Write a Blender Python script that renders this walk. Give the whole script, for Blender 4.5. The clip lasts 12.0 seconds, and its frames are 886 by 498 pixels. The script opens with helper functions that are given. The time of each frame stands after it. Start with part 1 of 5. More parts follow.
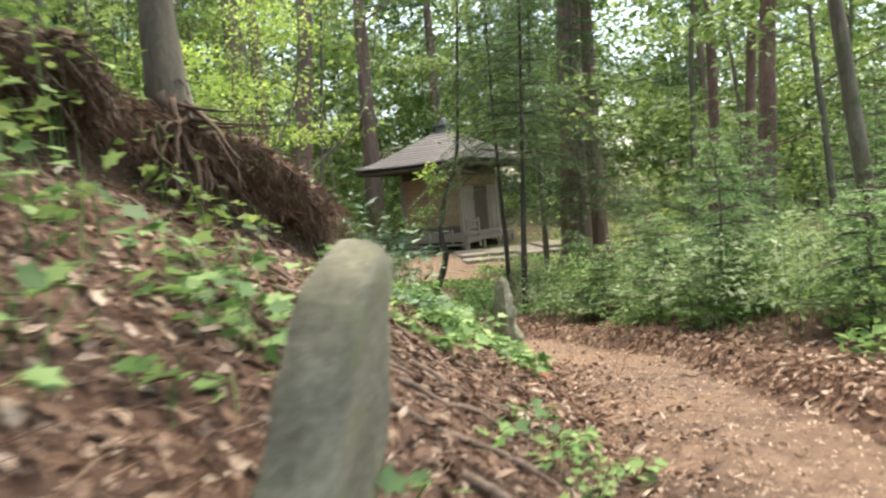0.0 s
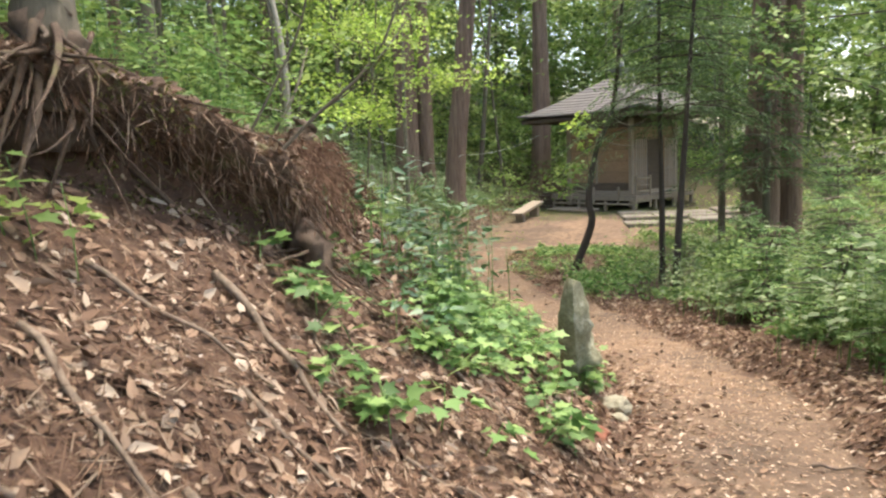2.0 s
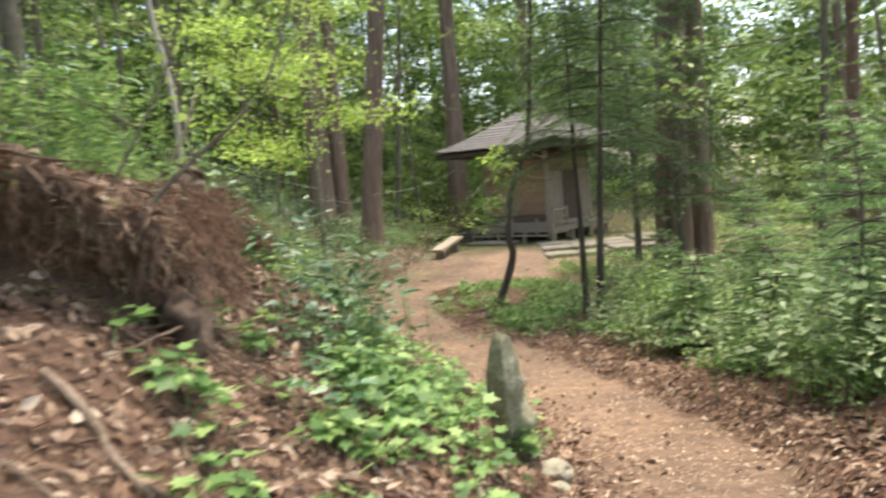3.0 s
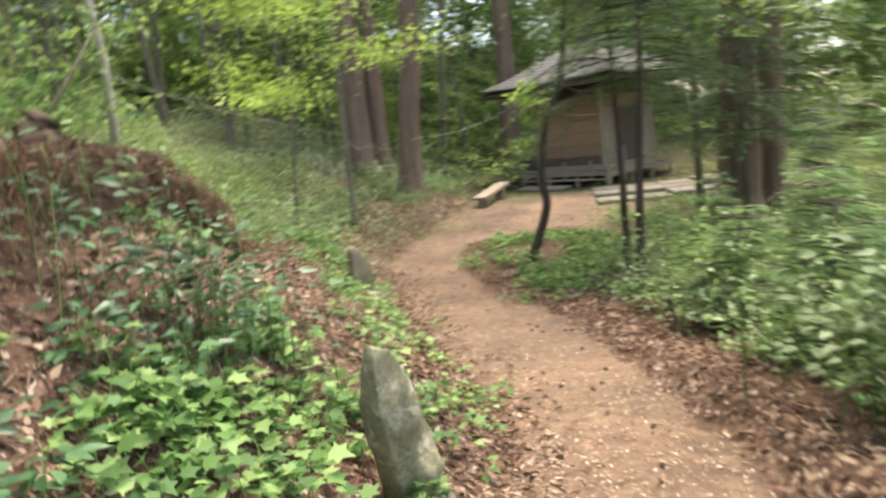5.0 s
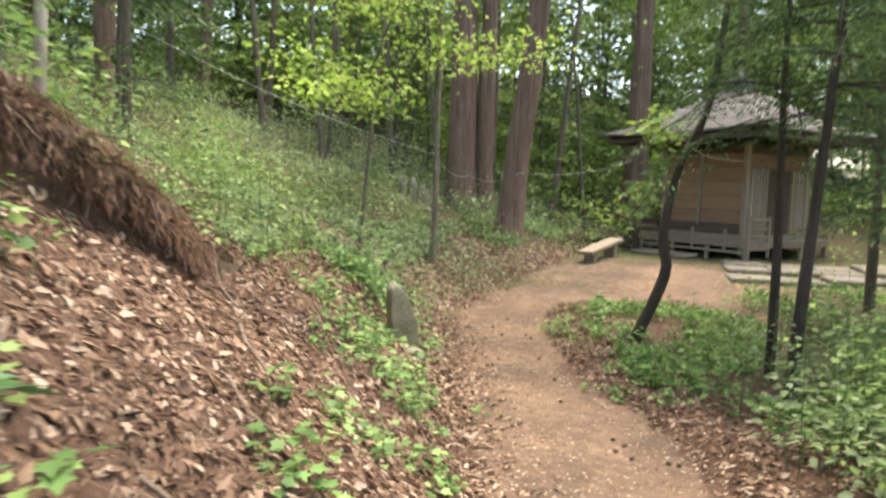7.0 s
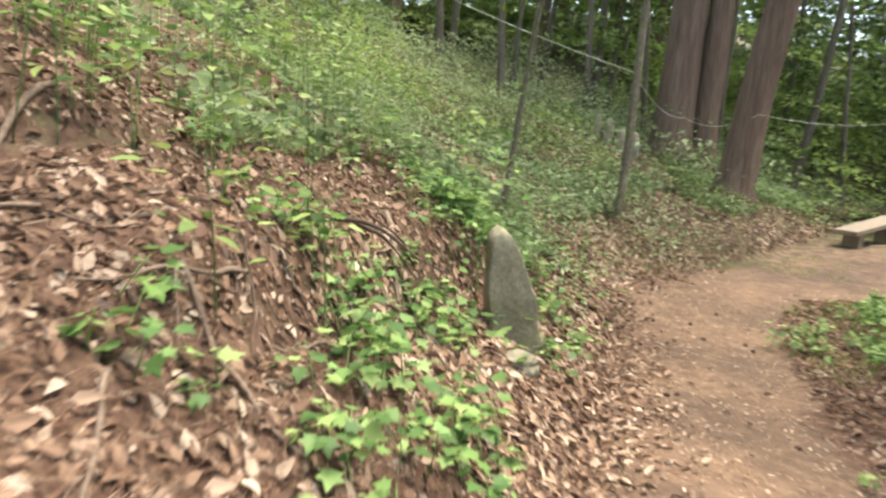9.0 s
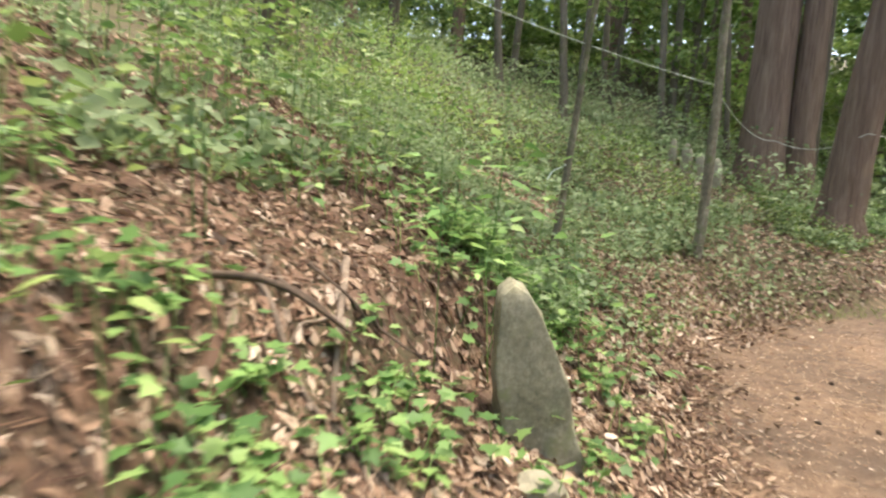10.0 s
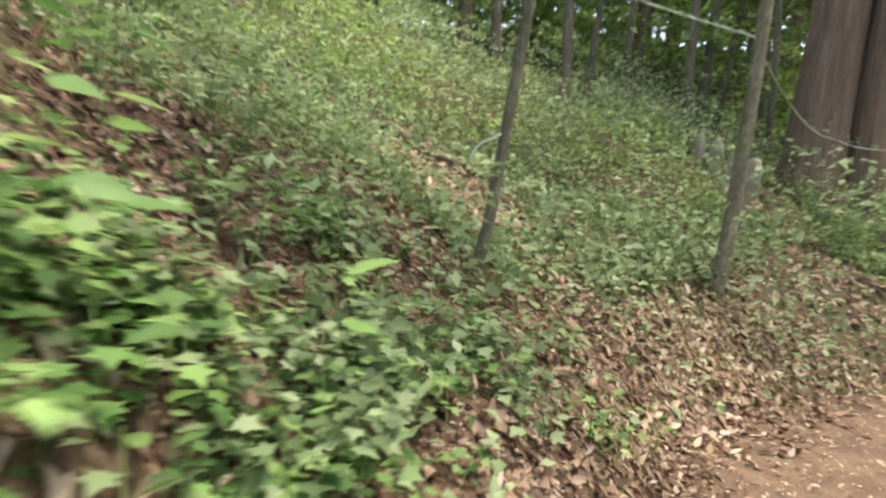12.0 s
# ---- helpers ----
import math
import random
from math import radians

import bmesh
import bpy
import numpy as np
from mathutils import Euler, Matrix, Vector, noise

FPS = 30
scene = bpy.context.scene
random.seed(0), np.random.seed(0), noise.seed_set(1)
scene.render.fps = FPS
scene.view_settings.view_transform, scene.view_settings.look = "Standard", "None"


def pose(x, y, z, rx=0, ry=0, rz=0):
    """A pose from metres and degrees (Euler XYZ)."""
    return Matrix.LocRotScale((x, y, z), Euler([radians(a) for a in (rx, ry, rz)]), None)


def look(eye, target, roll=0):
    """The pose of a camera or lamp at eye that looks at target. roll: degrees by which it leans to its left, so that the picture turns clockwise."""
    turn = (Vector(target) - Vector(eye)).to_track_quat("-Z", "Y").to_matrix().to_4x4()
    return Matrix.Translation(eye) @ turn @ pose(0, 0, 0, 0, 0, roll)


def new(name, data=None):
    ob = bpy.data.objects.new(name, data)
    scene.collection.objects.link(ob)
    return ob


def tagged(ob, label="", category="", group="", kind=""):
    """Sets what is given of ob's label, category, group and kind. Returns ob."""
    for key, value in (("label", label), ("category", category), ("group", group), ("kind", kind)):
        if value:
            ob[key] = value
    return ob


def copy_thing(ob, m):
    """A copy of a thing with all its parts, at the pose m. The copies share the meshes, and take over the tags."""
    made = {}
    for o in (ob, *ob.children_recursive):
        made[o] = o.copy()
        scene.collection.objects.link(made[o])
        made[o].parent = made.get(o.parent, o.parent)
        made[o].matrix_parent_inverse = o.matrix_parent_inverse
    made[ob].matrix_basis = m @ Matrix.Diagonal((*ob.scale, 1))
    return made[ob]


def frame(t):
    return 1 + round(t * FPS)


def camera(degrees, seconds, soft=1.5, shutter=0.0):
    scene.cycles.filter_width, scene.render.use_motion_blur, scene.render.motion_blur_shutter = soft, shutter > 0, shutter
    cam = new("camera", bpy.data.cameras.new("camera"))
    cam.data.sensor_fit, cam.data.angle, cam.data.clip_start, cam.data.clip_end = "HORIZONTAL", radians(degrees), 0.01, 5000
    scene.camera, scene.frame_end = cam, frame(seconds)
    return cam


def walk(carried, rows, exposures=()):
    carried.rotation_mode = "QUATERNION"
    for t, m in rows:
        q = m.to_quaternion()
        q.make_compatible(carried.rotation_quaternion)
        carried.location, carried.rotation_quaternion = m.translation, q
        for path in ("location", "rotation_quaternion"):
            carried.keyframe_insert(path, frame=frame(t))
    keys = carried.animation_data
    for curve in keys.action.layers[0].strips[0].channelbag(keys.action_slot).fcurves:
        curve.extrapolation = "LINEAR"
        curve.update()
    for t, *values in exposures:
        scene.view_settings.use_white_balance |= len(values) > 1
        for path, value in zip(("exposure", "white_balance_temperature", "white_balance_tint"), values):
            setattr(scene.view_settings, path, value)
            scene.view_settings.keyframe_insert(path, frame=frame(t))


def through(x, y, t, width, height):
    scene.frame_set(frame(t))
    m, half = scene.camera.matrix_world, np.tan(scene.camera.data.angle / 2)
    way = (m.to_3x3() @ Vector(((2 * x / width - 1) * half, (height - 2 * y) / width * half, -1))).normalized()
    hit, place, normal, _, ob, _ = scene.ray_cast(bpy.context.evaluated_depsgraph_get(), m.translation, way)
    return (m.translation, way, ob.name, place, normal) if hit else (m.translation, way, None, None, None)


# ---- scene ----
cam = camera(65.0, 12.0, soft=2.3, shutter=0.6)
PATH = [
    (0, (-0.188, 1.674, 1.369), (-0.141, 3.669, 1.227), -5.12),
    (0.5, (0.131, 2.190, 1.398), (0.044, 4.180, 1.219), -3.16),
    (1, (0.435, 2.746, 1.432), (0.037, 4.690, 1.177), -2.61),
    (1.5, (0.655, 3.155, 1.430), (0.222, 5.093, 1.198), -1.97),
    (2, (0.753, 3.314, 1.455), (0.268, 5.237, 1.194), -2.49),
    (2.5, (0.779, 3.499, 1.493), (0.289, 5.425, 1.269), -3.76),
    (3, (0.707, 3.869, 1.496), (0.446, 5.845, 1.322), -4.77),
    (3.2, (0.722, 4.006, 1.496), (0.508, 5.987, 1.324), -4.48),
    (4.8, (1.421, 5.190, 1.455), (1.101, 7.143, 1.168), -7.20),
    (5, (1.422, 5.407, 1.399), (0.940, 7.323, 1.087), -6.45),
    (5.5, (1.567, 6.029, 1.360), (1.051, 7.931, 1.021), -1.88),
    (6, (1.457, 6.713, 1.281), (0.837, 8.599, 1.038), -2.47),
    (6.5, (1.299, 7.392, 1.181), (0.563, 9.248, 1.059), 0.71),
    (7, (1.164, 8.035, 1.060), (0.385, 9.869, 0.886), 1.59),
    (7.2, (1.127, 8.296, 1.021), (0.260, 10.089, 0.833), -2.69),
    (8.8, (0.183, 11.283, 0.456), (-1.047, 12.834, 0.166), 5.79),
    (9, (0.098, 11.479, 0.467), (-1.168, 12.997, 0.167), 5.19),
    (9.5, (-0.167, 12.114, 0.439), (-1.562, 13.533, 0.234), 3.39),
    (10, (-0.502, 12.770, 0.408), (-1.940, 14.143, 0.193), 4.13),
    (10.5, (-0.805, 13.399, 0.377), (-2.282, 14.727, 0.136), 4.41),
    (11, (-1.095, 14.065, 0.370), (-2.547, 15.417, 0.118), 4.85),
    (11.5, (-1.453, 14.786, 0.338), (-2.908, 16.150, 0.186), 6.33),
    (12, (-1.726, 15.484, 0.302), (-3.225, 16.790, 0.090), 6.76),
]
walk(cam, [(t, look(eye, target, roll)) for t, eye, target, roll in PATH], [(0.0, 2.42, 6950, 10), (12.0, 2.42, 6950, 10)])

# ---- light: bright overcast sky above a forest ----
world = bpy.data.worlds.new("overcast_sky")
scene.world = world
world.use_nodes = True
wn = world.node_tree.nodes
sky = wn.new("ShaderNodeTexSky")
sky.sky_type, sky.sun_disc = "NISHITA", False
sky.sun_elevation, sky.sun_rotation = radians(76), radians(30)
sky.air_density, sky.dust_density, sky.ozone_density = 1.0, 4.0, 1.0
world.node_tree.links.new(sky.outputs[0], wn["Background"].inputs[0])
wn["Background"].inputs[1].default_value = 0.15
sun_data = bpy.data.lights.new("sun", "SUN")
sun_data.energy, sun_data.angle, sun_data.color = 0.85, radians(30), (1.0, 0.95, 0.86)
sun = new("sun", sun_data)
sun.matrix_world = look((7, 22, 50), (0, 12, 0))

# ---- materials ----
RNG = np.random.default_rng(7)


def nodes_of(name):
    m = bpy.data.materials.new(name)
    m.use_nodes = True
    return m, m.node_tree.nodes, m.node_tree.links, m.node_tree.nodes["Principled BSDF"]


def ramp(n, stops):
    r = n.new("ShaderNodeValToRGB")
    while len(r.color_ramp.elements) < len(stops):
        r.color_ramp.elements.new(0.5)
    for e, (p, c) in zip(r.color_ramp.elements, stops):
        e.position, e.color = p, (*c, 1)
    return r


def noise_node(n, l, scale, detail=6, rough=0.6, stretch=None, space="Object"):
    tc = n.new("ShaderNodeTexCoord")
    src = tc.outputs[space]
    if stretch:
        mp = n.new("ShaderNodeMapping")
        mp.inputs["Scale"].default_value = stretch
        l.new(src, mp.inputs[0])
        src = mp.outputs[0]
    t = n.new("ShaderNodeTexNoise")
    t.inputs["Scale"].default_value, t.inputs["Detail"].default_value, t.inputs["Roughness"].default_value = scale, detail, rough
    l.new(src, t.inputs["Vector"])
    return t


def mix(n, l, fac, a, b, kind="MIX"):
    x = n.new("ShaderNodeMix")
    x.data_type, x.blend_type = "RGBA", kind
    for s, v in ((0, fac), (6, a), (7, b)):
        if hasattr(v, "is_linked"):
            l.new(v, x.inputs[s])
        else:
            x.inputs[s].default_value = v if s == 0 else (*v, 1)
    return x.outputs[2]


def bump(n, l, height, strength, dist, bsdf):
    b = n.new("ShaderNodeBump")
    b.inputs["Strength"].default_value, b.inputs["Distance"].default_value = strength, dist
    l.new(height, b.inputs["Height"])
    l.new(b.outputs[0], bsdf.inputs["Normal"])


def rough_mat(name, stops, scale, fine, rough=0.9, strength=0.6, dist=0.01, stretch=None, moss=None, vary=0.0):
    """Mottled rough surface: a coarse ramp, fine grain, relief and optional moss stains."""
    m, n, l, b = nodes_of(name)
    big = noise_node(n, l, scale, 5, 0.6, stretch)
    small = noise_node(n, l, fine, 8, 0.7, stretch)
    r = ramp(n, stops)
    mm = n.new("ShaderNodeMath")
    mm.operation, mm.inputs[1].default_value = "MULTIPLY_ADD", 0.55
    l.new(small.outputs[0], mm.inputs[0])
    hb = n.new("ShaderNodeMath")
    hb.operation, hb.inputs[1].default_value = "MULTIPLY", 0.45
    l.new(big.outputs[0], hb.inputs[0])
    l.new(hb.outputs[0], mm.inputs[2])
    l.new(mm.outputs[0], r.inputs[0])
    col = r.outputs[0]
    if moss:
        mo = noise_node(n, l, moss[1], 4, 0.65)
        mr = ramp(n, [(moss[2], (0, 0, 0)), (moss[2] + 0.12, (1, 1, 1))])
        l.new(mo.outputs[0], mr.inputs[0])
        col = mix(n, l, mr.outputs[0], col, moss[0])
    if vary:
        oi = n.new("ShaderNodeObjectInfo")
        hs = n.new("ShaderNodeHueSaturation")
        mr2 = n.new("ShaderNodeMapRange")
        mr2.inputs[3].default_value, mr2.inputs[4].default_value = 1 - vary, 1 + vary
        l.new(oi.outputs["Random"], mr2.inputs[0])
        l.new(mr2.outputs[0], hs.inputs["Value"])
        l.new(col, hs.inputs["Color"])
        col = hs.outputs[0]
    l.new(col, b.inputs["Base Color"])
    b.inputs["Roughness"].default_value = rough
    bump(n, l, mm.outputs[0], strength, dist, b)
    return m


def leaf_mat(name, stops, rough=0.5, through=0.35, spec=0.3):
    """Thin leaf: each leaf its own shade, part of the light shining through."""
    m, n, l, b = nodes_of(name)
    g = n.new("ShaderNodeNewGeometry")
    r = ramp(n, stops)
    l.new(g.outputs["Random Per Island"], r.inputs[0])
    patch = noise_node(n, l, 0.6, 3)
    hs = n.new("ShaderNodeHueSaturation")
    mr = n.new("ShaderNodeMapRange")
    mr.inputs[1].default_value, mr.inputs[2].default_value, mr.inputs[3].default_value, mr.inputs[4].default_value = 0.3, 0.7, 0.75, 1.3
    l.new(patch.outputs[0], mr.inputs[0])
    l.new(mr.outputs[0], hs.inputs["Value"])
    l.new(r.outputs[0], hs.inputs["Color"])
    l.new(hs.outputs[0], b.inputs["Base Color"])
    b.inputs["Roughness"].default_value = rough
    b.inputs["Specular IOR Level"].default_value = spec
    if through:
        t = n.new("ShaderNodeBsdfTranslucent")
        l.new(hs.outputs[0], t.inputs[0])
        ms = n.new("ShaderNodeMixShader")
        ms.inputs[0].default_value = through
        l.new(b.outputs[0], ms.inputs[1])
        l.new(t.outputs[0], ms.inputs[2])
        l.new(ms.outputs[0], n["Material Output"].inputs[0])
    return m


M_CEDAR = rough_mat("cedar_bark", [(0.3, (0.058, 0.038, 0.027)), (0.5, (0.16, 0.108, 0.077)), (0.72, (0.3, 0.222, 0.165))], 7, 26, 0.95, 1.0, 0.07, (1, 1, 0.06))
M_BARK = rough_mat("grey_bark", [(0.3, (0.05, 0.042, 0.03)), (0.55, (0.14, 0.12, 0.085)), (0.75, (0.28, 0.25, 0.19))], 6, 30, 0.95, 0.8, 0.015, (1, 1, 0.25), moss=((0.07, 0.09, 0.035), 5, 0.56))
M_MOTTLE = rough_mat("mottled_bark", [(0.3, (0.06, 0.052, 0.036)), (0.5, (0.16, 0.14, 0.1)), (0.7, (0.34, 0.31, 0.24))], 9, 30, 0.95, 0.7, 0.01, (1, 1, 0.5), moss=((0.12, 0.14, 0.06), 7, 0.54))
M_SAP = rough_mat("dark_sapling_bark", [(0.3, (0.022, 0.017, 0.013)), (0.55, (0.06, 0.047, 0.036)), (0.75, (0.13, 0.105, 0.08))], 6, 30, 0.95, 0.8, 0.01, (1, 1, 0.25))
M_PINE = rough_mat("pine_bark", [(0.3, (0.05, 0.03, 0.022)), (0.5, (0.15, 0.09, 0.065)), (0.72, (0.27, 0.19, 0.15))], 6, 18, 0.95, 1.0, 0.02, (1, 1, 0.4))
M_PALE = rough_mat("pale_bark", [(0.3, (0.13, 0.115, 0.09)), (0.5, (0.3, 0.27, 0.22)), (0.75, (0.52, 0.48, 0.4))], 5, 25, 0.9, 0.5, 0.01, (1, 1, 0.3))
M_TWIG = rough_mat("dead_wood", [(0.3, (0.07, 0.05, 0.035)), (0.55, (0.19, 0.14, 0.1)), (0.8, (0.36, 0.3, 0.24))], 9, 40, 0.95, 0.5, 0.004)
M_ROOT = rough_mat("root_wood", [(0.3, (0.03, 0.02, 0.013)), (0.55, (0.1, 0.068, 0.045)), (0.8, (0.16, 0.115, 0.08))], 9, 40, 0.95, 0.6, 0.006)
M_SOIL = rough_mat("rooty_soil", [(0.3, (0.035, 0.023, 0.015)), (0.5, (0.105, 0.068, 0.045)), (0.75, (0.22, 0.155, 0.105))], 6, 45, 0.98, 1.0, 0.03, moss=((0.1, 0.1, 0.035), 3, 0.58))
M_CLAY = rough_mat("red_clay", [(0.3, (0.12, 0.045, 0.025)), (0.6, (0.24, 0.09, 0.05)), (0.8, (0.33, 0.15, 0.09))], 8, 50, 0.9, 0.5, 0.004)
M_STONE = rough_mat("mossy_stone", [(0.3, (0.1, 0.092, 0.055)), (0.5, (0.215, 0.2, 0.13)), (0.72, (0.37, 0.345, 0.245))], 5, 40, 0.92, 0.7, 0.008, moss=((0.2, 0.205, 0.1), 6, 0.55))
M_LICHEN = rough_mat("lichened_stone", [(0.3, (0.09, 0.085, 0.045)), (0.5, (0.19, 0.18, 0.105)), (0.72, (0.34, 0.32, 0.21))], 7, 45, 0.92, 0.9, 0.01, moss=((0.4, 0.385, 0.27), 9, 0.54))
M_STONEPALE = rough_mat("pale_stone", [(0.3, (0.17, 0.155, 0.105)), (0.55, (0.28, 0.255, 0.18)), (0.8, (0.4, 0.37, 0.28))], 5, 40, 0.92, 0.5, 0.005, moss=((0.25, 0.26, 0.17), 5, 0.58))
M_PAVE = rough_mat("worn_paving", [(0.3, (0.1, 0.085, 0.065)), (0.55, (0.17, 0.15, 0.12)), (0.8, (0.26, 0.235, 0.195))], 4, 35, 0.92, 0.5, 0.005, moss=((0.14, 0.13, 0.07), 3, 0.58), vary=0.1)
M_SLAT = rough_mat("pale_slat", [(0.3, (0.3, 0.255, 0.2)), (0.55, (0.43, 0.375, 0.3)), (0.8, (0.56, 0.5, 0.42))], 4, 30, 0.85, 0.4, 0.004, (3, 3, 0.3), vary=0.12)
M_PLANK = rough_mat("weathered_plank", [(0.3, (0.15, 0.092, 0.052)), (0.52, (0.27, 0.175, 0.105)), (0.75, (0.38, 0.27, 0.175))], 4, 26, 0.85, 0.35, 0.004, (0.25, 0.25, 3), vary=0.25)
M_POST = rough_mat("grey_timber", [(0.3, (0.17, 0.135, 0.095)), (0.55, (0.28, 0.23, 0.17)), (0.8, (0.42, 0.36, 0.28))], 4, 30, 0.85, 0.4, 0.004, (3, 3, 0.3), vary=0.15)
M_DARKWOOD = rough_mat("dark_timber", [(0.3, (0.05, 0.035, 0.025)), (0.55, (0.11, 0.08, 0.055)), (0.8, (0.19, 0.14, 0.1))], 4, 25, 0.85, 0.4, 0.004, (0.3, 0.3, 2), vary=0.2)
M_ROOF = rough_mat("grey_roofing", [(0.3, (0.085, 0.078, 0.072)), (0.55, (0.15, 0.14, 0.13)), (0.8, (0.23, 0.215, 0.2))], 3, 20, 0.6, 0.3, 0.004, vary=0.14)
M_METAL = rough_mat("dull_metal", [(0.3, (0.1, 0.11, 0.12)), (0.6, (0.2, 0.21, 0.22)), (0.8, (0.3, 0.31, 0.32))], 5, 30, 0.5, 0.2, 0.002)
M_ROPE = rough_mat("pale_rope", [(0.3, (0.4, 0.42, 0.36)), (0.7, (0.62, 0.64, 0.56))], 30, 90, 0.9, 0.5, 0.002)
M_TAPE = rough_mat("pale_tape", [(0.3, (0.5, 0.6, 0.62)), (0.7, (0.75, 0.82, 0.82))], 10, 60, 0.5, 0.2, 0.002)
M_LEAF = leaf_mat("broad_leaf", [(0.0, (0.08, 0.14, 0.035)), (0.5, (0.17, 0.26, 0.07)), (1.0, (0.32, 0.41, 0.13))])
M_LEAFB = leaf_mat("bright_leaf", [(0.0, (0.11, 0.19, 0.045)), (0.5, (0.205, 0.315, 0.08)), (1.0, (0.34, 0.44, 0.14))], through=0.45)
M_BRIGHT = leaf_mat("fresh_leaf", [(0.0, (0.2, 0.32, 0.05)), (0.5, (0.32, 0.46, 0.09)), (1.0, (0.46, 0.58, 0.16))], through=0.5)
M_HERB = leaf_mat("herb_leaf", [(0.0, (0.075, 0.155, 0.045)), (0.5, (0.175, 0.31, 0.09)), (1.0, (0.34, 0.47, 0.17))], through=0.4)
M_SLOPE = leaf_mat("pale_herb_leaf", [(0.0, (0.11, 0.165, 0.075)), (0.5, (0.235, 0.32, 0.155)), (1.0, (0.39, 0.47, 0.27))], through=0.45)
M_NEEDLE = leaf_mat("conifer_needle", [(0.0, (0.045, 0.09, 0.032)), (0.5, (0.09, 0.155, 0.055)), (1.0, (0.16, 0.235, 0.09))], 0.55, 0.35)
M_YNEEDLE = leaf_mat("young_conifer_needle", [(0.0, (0.09, 0.17, 0.06)), (0.5, (0.18, 0.3, 0.11)), (1.0, (0.3, 0.42, 0.17))], 0.55, 0.4)
M_GLOSSY = leaf_mat("glossy_leaf", [(0.0, (0.03, 0.08, 0.03)), (0.5, (0.06, 0.13, 0.05)), (1.0, (0.1, 0.19, 0.08))], 0.38, 0.2, 0.45)
M_GRASS = leaf_mat("grass_blade", [(0.0, (0.1, 0.16, 0.035)), (0.5, (0.19, 0.27, 0.07)), (1.0, (0.33, 0.36, 0.14))], 0.6, 0.35)
M_LITTER = leaf_mat("fallen_leaf", [(0.0, (0.07, 0.04, 0.026)), (0.4, (0.15, 0.09, 0.058)), (0.65, (0.25, 0.165, 0.11)), (0.85, (0.33, 0.245, 0.175)), (1.0, (0.44, 0.36, 0.28))], 0.75, 0.0, 0.2)
M_DUFF = leaf_mat("brown_needle", [(0.0, (0.05, 0.026, 0.016)), (0.5, (0.115, 0.063, 0.039)), (1.0, (0.21, 0.128, 0.082))], 0.85, 0.0, 0.2)
M_DRIFT = leaf_mat("pale_fallen_leaf", [(0.0, (0.14, 0.085, 0.052)), (0.4, (0.27, 0.18, 0.115)), (0.8, (0.42, 0.31, 0.22)), (1.0, (0.56, 0.46, 0.36))], 0.75, 0.0, 0.2)
M_STRAW = leaf_mat("dry_rootlet", [(0.0, (0.09, 0.055, 0.036)), (0.5, (0.19, 0.13, 0.088)), (1.0, (0.33, 0.25, 0.18))], 0.85, 0.0, 0.2)
M_MOSS = leaf_mat("moss", [(0.0, (0.08, 0.085, 0.025)), (1.0, (0.22, 0.215, 0.07))], 0.9, 0.1)

# ---- ground form ----
PROFILE_Y = (-60, 1.7, 3.5, 5, 7, 8.7, 10.5, 12.8, 16, 19, 22, 26, 300)
PROFILE_Z = (0.15, 0.15, 0.15, 0.05, -0.2, -0.45, -0.72, -0.97, -1.18, -1.12, -1.05, -0.64, -0.6)
EDGE_Y = (-60, 1.7, 3.5, 4.8, 6.6, 8.4, 9.5, 11, 12.2, 13.5, 15, 16.7, 17.5, 19.2, 21, 23, 26, 31, 300)
EDGE_L = (-0.6, 0.05, 0.45, 0.62, 0.75, 0.78, 0.62, 0.15, -0.4, -1.0, -1.6, -2.3, -2.75, -3.75, -3.75, -3.1, -2.7, -2.7, -2.7)
EDGE_R = (1.8, 1.85, 1.8, 1.8, 1.9, 2.08, 2.02, 1.7, 1.35, 1.0, 0.35, -0.75, -1.1, -1.75, -1.9, 0.6, 3.5, 6, 6)


def smooth(a, b, v):
    s = np.clip((v - a) / (b - a), 0, 1)
    return s * s * (3 - 2 * s)


_g = np.random.default_rng(3).random((64, 64))


def wobble(x, y, size):
    """Soft value noise, -0.5 to 0.5."""
    u, v = x / size, y / size
    i, j = np.floor(u).astype(int), np.floor(v).astype(int)
    a, b = u - i, v - j
    a, b = a * a * (3 - 2 * a), b * b * (3 - 2 * b)
    g = lambda p, q: _g[p % 64, q % 64]
    return (g(i, j) * (1 - a) + g(i + 1, j) * a) * (1 - b) + (g(i, j + 1) * (1 - a) + g(i + 1, j + 1) * a) * b - 0.5


def scarp_at(y):
    return np.interp(y, (0, 4, 5.6, 6.3, 7, 8, 9, 10, 11.5, 13), (3.1, 2.9, 2.4, 2.0, 1.65, 2.1, 2.5, 2.6, 2.2, 2.0))


